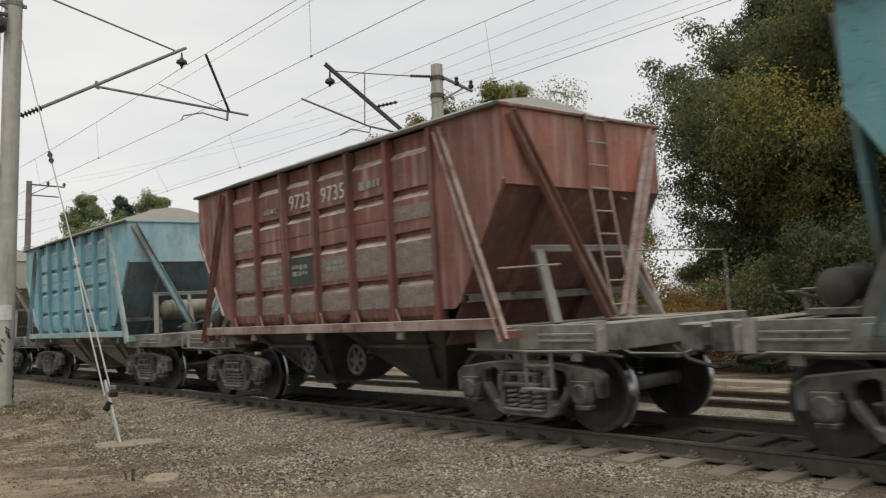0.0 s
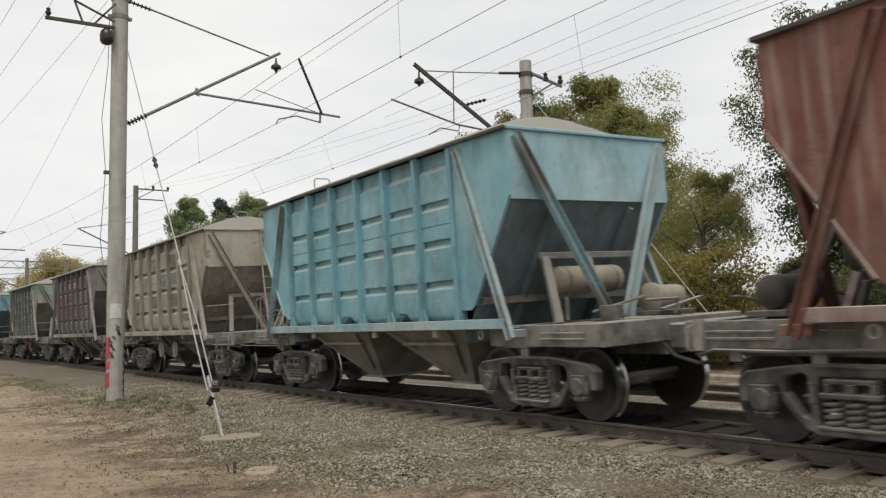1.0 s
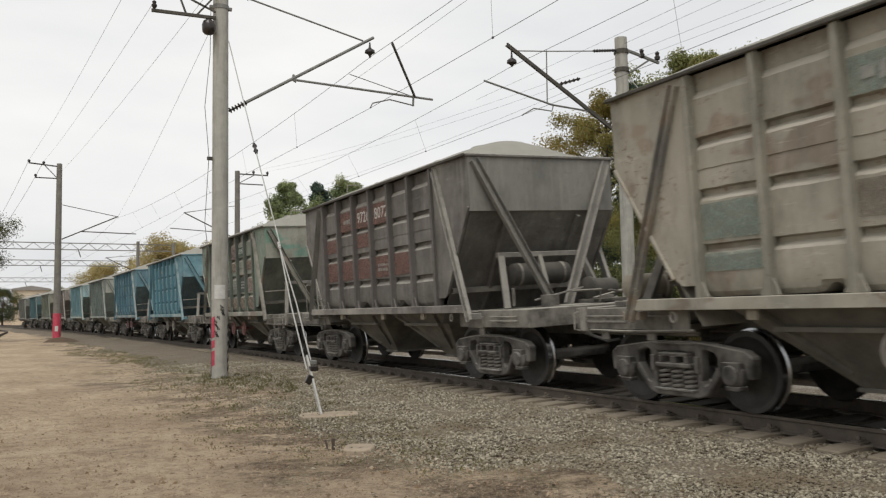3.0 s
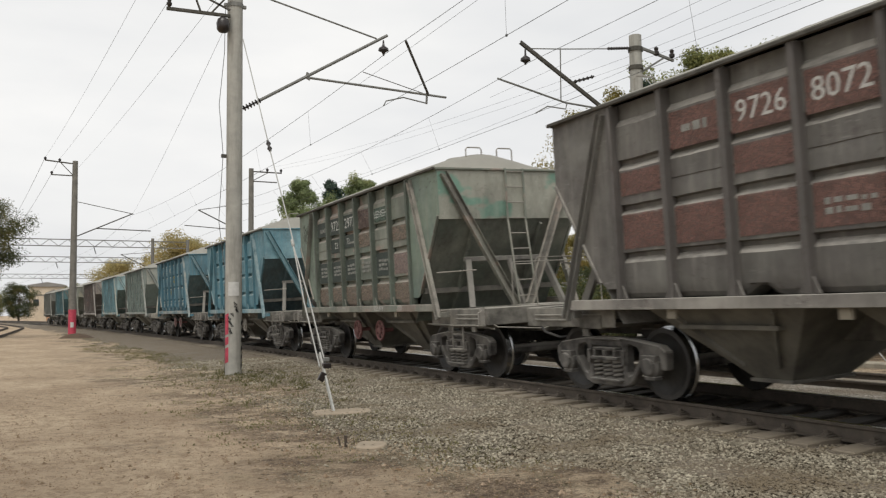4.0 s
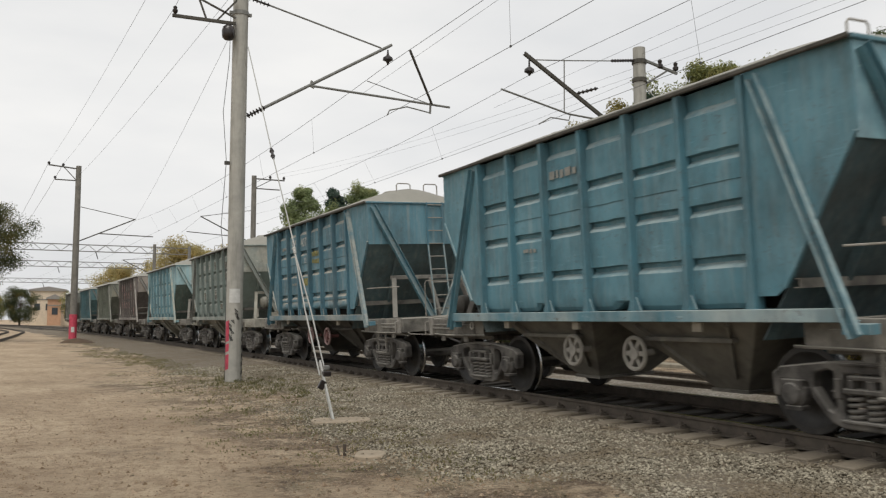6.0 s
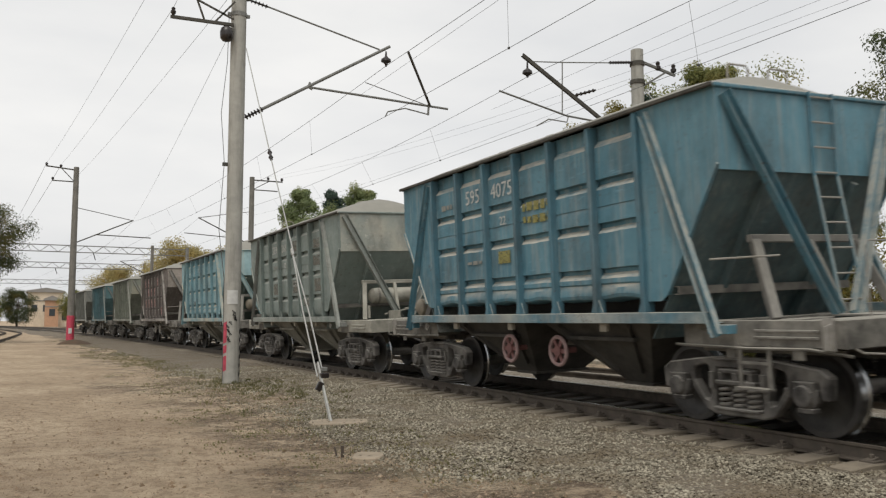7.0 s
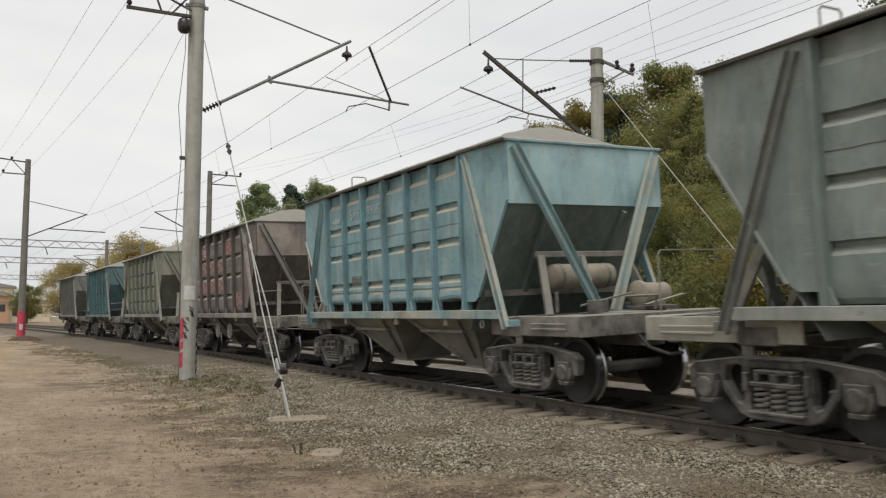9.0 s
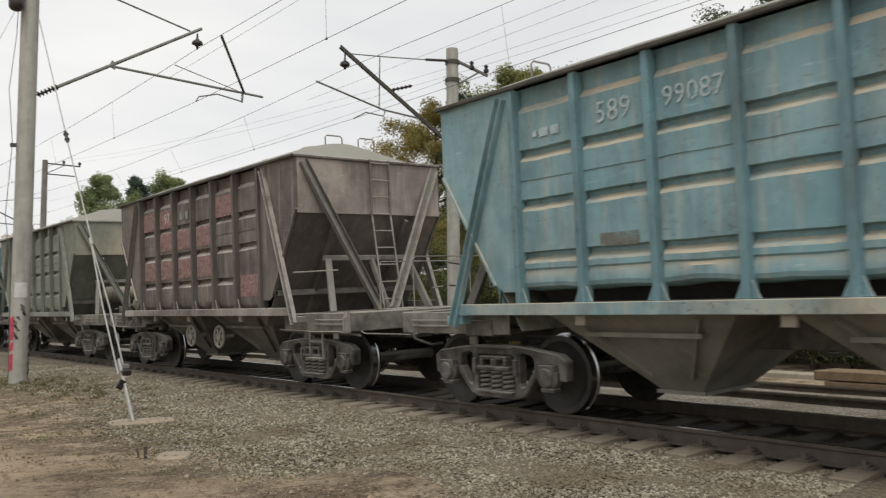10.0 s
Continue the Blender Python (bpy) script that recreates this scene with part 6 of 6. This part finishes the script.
for kind, az, dist, size, mat, lab in (
        ("airy", 38.6, 47, 1.12, YEL, "airy tree with yellowing autumn leaves"),
        ("pine", 41.2, 46, 1.12, PINE, "dark green conifer beside the line"),
        ("full", 43.8, 46, 1.3, M_LEAF_OLIVE, "tall broad tree turning olive and yellow"),
        ("slim", 45.8, 41, 0.98, M_LEAF_OLIVE, "slim olive-green tree beside the line"),
        ("full", 47.2, 44, 1.08, M_LEAF_OLIVE, "broad tree with olive leaves"),
        ("full", 51.4, 33, 0.62, M_LEAF_OLIVE, "full rounded tree with yellow-green leaves"),
        ("wide", 46.5, 38, 0.66, M_LEAF_OLIVE, "low dense olive tree behind the tracks"),
        ("wide", 42.0, 42, 0.7, MID, "low dense dark tree behind the tracks"),
        ("airy", 59.8, 32, 0.97, M_LEAF_DEEP, "dark tree with sky showing through its crown"),
        ("full", 62.3, 32, 1.15, M_LEAF_DEEP, "tall dense dark-green tree"),
        ("big2", 67.5, 29, 0.95, MID, "tall tree with olive and yellow leaves"),
        ("big", 71.5, 29, 1.0, M_LEAF_DEEP, "tall dense dark-green tree"),
        ("big2", 75.0, 29, 1.0, M_LEAF_DEEP, "tall dense dark-green tree"),
        ("big", 81.0, 30, 1.0, M_LEAF_DEEP, "tall dense dark-green tree"),
        ("wide", 64.5, 34, 0.7, MID, "low broad tree with olive leaves"),
        ("wide", 66.5, 33, 0.8, M_LEAF_DEEP, "low dense dark tree behind the tracks"),
        ("pine", 63.5, 37, 1.5, PINE, "tall dark conifer above the other trees"),
        ("wide", 57.5, 36, 0.38, M_LEAF_DEEP, "low dense dark tree behind the tracks"),
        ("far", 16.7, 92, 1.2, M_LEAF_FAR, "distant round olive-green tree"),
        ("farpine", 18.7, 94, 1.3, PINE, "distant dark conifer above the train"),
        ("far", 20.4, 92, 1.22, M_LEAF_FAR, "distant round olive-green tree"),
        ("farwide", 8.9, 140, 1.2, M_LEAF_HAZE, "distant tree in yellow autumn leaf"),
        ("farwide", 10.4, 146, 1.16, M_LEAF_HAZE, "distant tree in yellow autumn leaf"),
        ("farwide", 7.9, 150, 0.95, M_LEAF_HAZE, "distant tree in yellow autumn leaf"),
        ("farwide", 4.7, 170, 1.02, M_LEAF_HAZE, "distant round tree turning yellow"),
        ("stem", -3.7, 62, 0.68, DARK, "dark dense tree beside the yard"),
        ("stem", -6.4, 66, 0.72, DARK, "dark dense tree beside the yard"),
        ("farwide", 2.4, 200, 0.72, MID, "distant low olive-green tree"), ("farwide", -0.9, 190, 0.68, DARK, "distant low dark tree"),
        ("farwide", -2.4, 200, 0.62, MID, "distant low olive-green tree"), ("farwide", 13.0, 160, 0.7, MID, "distant tree behind the train"),
        ("farwide", 24.0, 120, 0.62, MID, "distant tree behind the train"), ("farwide", 28.0, 100, 0.6, MID, "distant tree behind the train"),
        ("farwide", 32.0, 80, 0.6, MID, "distant tree behind the train"), ("farwide", 35.5, 62, 0.62, YEL, "low yellowing tree behind the train")):
    x, y = polar(az, dist)
    tree(kind, x, y, size, mat, lab, az * 37 % 360)
rng = random.Random(12)
for i in range(46):
    y = 3 + i * 0.95 + rng.uniform(-0.4, 0.4)
    x = 21.2 + 0.07 * y + rng.uniform(-1.0, 2.6)
    tree(rng.choice(("bush", "bush2")), x, y, rng.uniform(0.7, 1.25), rng.choice((YEL, MID, M_LEAF_RUST, M_LEAF_OLIVE) if 13.5 < y < 24 else (MID, M_LEAF_DEEP, DARK, DARK) if y > 13 else (M_LEAF_DEEP, DARK, DARK)), "yellow-green autumn undergrowth bush", rng.uniform(0, 360))


# ---- stones, weeds and litter of the yard ----
def stones():
    """Crushed stone lying loose on the shoulder of the line, and strays on the dirt."""
    rng = random.Random(5)
    ico = []
    t = (1 + 5 ** 0.5) / 2
    bv = [Vector(p).normalized() for p in ((-1, t, 0), (1, t, 0), (-1, -t, 0), (1, -t, 0), (0, -1, t), (0, 1, t), (0, -1, -t), (0, 1, -t), (t, 0, -1), (t, 0, 1), (-t, 0, -1), (-t, 0, 1))]
    ov = [Vector(p) for p in ((1, 0, 0), (0, 1, 0), (-1, 0, 0), (0, -1, 0), (0, 0, 1), (0, 0, -1))]
    of = [(0, 1, 4), (1, 2, 4), (2, 3, 4), (3, 0, 4), (1, 0, 5), (2, 1, 5), (3, 2, 5), (0, 3, 5)]
    octa = [[p * rng.uniform(0.7, 1.3) for p in ov] for _ in range(10)]
    bf = [(0, 11, 5), (0, 5, 1), (0, 1, 7), (0, 7, 10), (0, 10, 11), (1, 5, 9), (5, 11, 4), (11, 10, 2), (10, 7, 6), (7, 1, 8), (3, 9, 4), (3, 4, 2), (3, 2, 6), (3, 6, 8), (3, 8, 9), (4, 9, 5), (2, 4, 11), (6, 2, 10), (8, 6, 7), (9, 8, 1)]
    for k in range(10):
        ico.append([p * rng.uniform(0.65, 1.2) for p in bv])
    v, f = [], []

    def put(c, r):
        sq = (rng.uniform(0.7, 1.3), rng.uniform(0.7, 1.3), rng.uniform(0.5, 0.9))
        m = Matrix.Rotation(rng.uniform(0, 6.3), 3, "Z") @ Matrix.Rotation(rng.uniform(-0.6, 0.6), 3, "X")
        n = len(v)
        near = c.y < 7.5
        v.extend(tuple(c + m @ Vector((p.x * sq[0], p.y * sq[1], p.z * sq[2])) * r) for p in (ico if near else octa)[rng.randrange(10)])
        f.extend(tuple(n + i for i in face) for face in (bf if near else of))

    for _ in range(66000):
        s = 3.2 + 23 * rng.random() ** 1.6
        q = -0.92 - 4.25 * rng.random() ** 0.88
        if q > -1.45 and abs((s - 0.1 + 0.2725) % 0.545 - 0.2725) < 0.175:
            continue
        if q < -4.1 and rng.random() < (-4.1 - q) / 1.1:
            continue
        z = float(np.interp(q, [-5.3, -4.75, -3.7, -2.4, -1.5, -1.1, -0.88], [-0.29, -0.28, -0.262, -0.228, -0.205, -0.205, -0.215]))
        put(flat(s, q, z + rng.uniform(-0.005, 0.012)), rng.uniform(0.008, 0.021) * (1 + s / 45))
    for _ in range(4200):
        s = 3.2 + 22 * rng.random() ** 1.3
        q = -4.2 - abs(rng.gauss(0, 0.7))
        p = flat(s, q, GROUND + 0.02)
        put(p, rng.uniform(0.005, 0.018))
    for _ in range(160):
        put(Vector((rng.uniform(-4, 4), rng.uniform(4, 26), GROUND + 0.005)), rng.uniform(0.005, 0.018))
    me = bpy.data.meshes.new("loose_stones")
    me.from_pydata(v, [], f)
    me.materials.append(M_STONE)
    tagged(new("loose_stones", me), "loose grey crushed stones on the track shoulder", "stones", kind="stuff")


stones()


def clods():
    """Crumbs of dry earth trodden loose on the yard."""
    rng = random.Random(21)
    v, f = [], []
    for _ in range(30000):
        y = 3.6 + 15 * rng.random() ** 1.5
        x = rng.uniform(-0.35 * y - 1.5, 4.2)
        z = GROUND + 0.05 * (noise.noise((x * 0.35, y * 0.25, 1)) + 0.5 * noise.noise((x * 1.1, y * 0.9, 5)))
        r = rng.uniform(0.004, 0.013) * (1 + 1.6 * (rng.random() < 0.03))
        n = len(v)
        v.extend((x + r * a * rng.uniform(0.7, 1.4), y + r * b * rng.uniform(0.7, 1.4), z + r * c) for a, b, c in ((1, 0, 0), (-0.5, 0.9, 0), (-0.5, -0.9, 0), (0, 0, 0.9)))
        f.extend(((n, n + 1, n + 3), (n + 1, n + 2, n + 3), (n + 2, n, n + 3)))
    me = bpy.data.meshes.new("dirt_clods")
    me.from_pydata(v, [], f)
    me.materials.append(M_CLOD)
    tagged(new("dirt_clods", me), "loose crumbs of dry earth on the yard", "dirt", kind="stuff")


clods()


def weeds():
    rng = random.Random(9)
    v, f = [], []

    def tuft(x, y, h, n):
        for _ in range(n):
            a, lean = rng.uniform(0, 6.28), rng.uniform(0.1, 0.8)
            p = Vector((x + rng.gauss(0, 0.05), y + rng.gauss(0, 0.05), GROUND + 0.0))
            d = Vector((math.cos(a) * lean, math.sin(a) * lean, 1)) * h * rng.uniform(0.5, 1.2)
            w = Vector((-math.sin(a), math.cos(a), 0)) * 0.009
            k = len(v)
            v.extend((tuple(p - w), tuple(p + w), tuple(p + d * 0.6 + w * 0.7), tuple(p + d + Vector((math.cos(a), math.sin(a), -0.3)) * h * 0.25), tuple(p + d * 0.6 - w * 0.7)))
            f.append((k, k + 1, k + 2, k + 3, k + 4))

    for _ in range(260):
        tuft(4.5 + rng.gauss(0.25, 0.7), 19.0 + rng.gauss(-0.3, 2.0), rng.uniform(0.03, 0.13), 9)
    for _ in range(1500):
        y = 5 + 30 * rng.random()
        tuft(4.25 - 0.006 * y + rng.gauss(0.05, 0.5), y, rng.uniform(0.012, 0.055), 7)
    for _ in range(700):
        p = flat(16 + 55 * rng.random(), -4.2 + rng.gauss(0, 0.7), 0)
        tuft(p.x, p.y, rng.uniform(0.015, 0.06), 6)
    for _ in range(420):
        x, y = rng.uniform(1.9, 4.2), rng.uniform(8, 44)
        if noise.noise((x * 0.7, y * 0.35, 12)) > -0.05:
            for _ in range(4):
                tuft(x + rng.gauss(0, 0.2), y + rng.gauss(0, 0.3), rng.uniform(0.012, 0.035), 6)
    me = bpy.data.meshes.new("verge_weeds")
    me.from_pydata(v, [], f)
    me.materials.append(M_GRASS)
    tagged(new("verge_weeds", me), "sparse dry weeds along the edge of the gravel", "weeds", kind="stuff")
    # fallen leaves and scraps
    v, f = [], []
    for _ in range(1500):
        y = 4 + 24 * rng.random() ** 1.4
        p = Vector((rng.gauss(3.8, 1.4), y, GROUND + 0.035))
        a, r = rng.uniform(0, 6.28), rng.uniform(0.012, 0.03)
        k = len(v)
        v.extend((p.x + r * math.cos(a + b), p.y + r * math.sin(a + b) * 0.7, p.z + rng.uniform(0, 0.015)) for b in (0, 1.57, 3.14, 4.71))
        f.append((k, k + 1, k + 2, k + 3))
    me = bpy.data.meshes.new("fallen_leaves")
    me.from_pydata(v, [], f)
    me.materials.append(M_LITTER)
    tagged(new("fallen_leaves", me), "scattered dry fallen leaves on the dirt", "leaves", kind="stuff")


weeds()


# ---- what moves ----
def motions():
    """The train rolls past towards the camera's right; its wheels turn."""
    for place, (wagon, ladder_first) in WAGONS.items():
        rows = []
        for t, d in DIST:
            m = track(d + place * PITCH - (0.12 if place < 0 else 0))
            rows.append((t, m if ladder_first else m @ pose(0, 0, 0, 0, 0, 180)))
        walk(wagon, rows)
    made = {}
    for place, (wagon, ladder_first) in WAGONS.items():
        for ob in wagon.children_recursive:
            if not ob.name.startswith("wheelset"):
                continue
            key = (ladder_first, ob.location.y > 0)
            if key not in made:
                sense, y = (1 if ladder_first else -1), ob.location.y
                walk(ob, [(f / 15, pose(0, y, 0.474, sense * math.degrees((travel(0) - travel(f / 15)) / 0.474))) for f in range(151)])
                made[key] = ob.animation_data
            else:
                ob.rotation_mode = "QUATERNION"
                keys = ob.animation_data_create()
                keys.action, keys.action_slot = made[key].action, made[key].action_slot


motions()
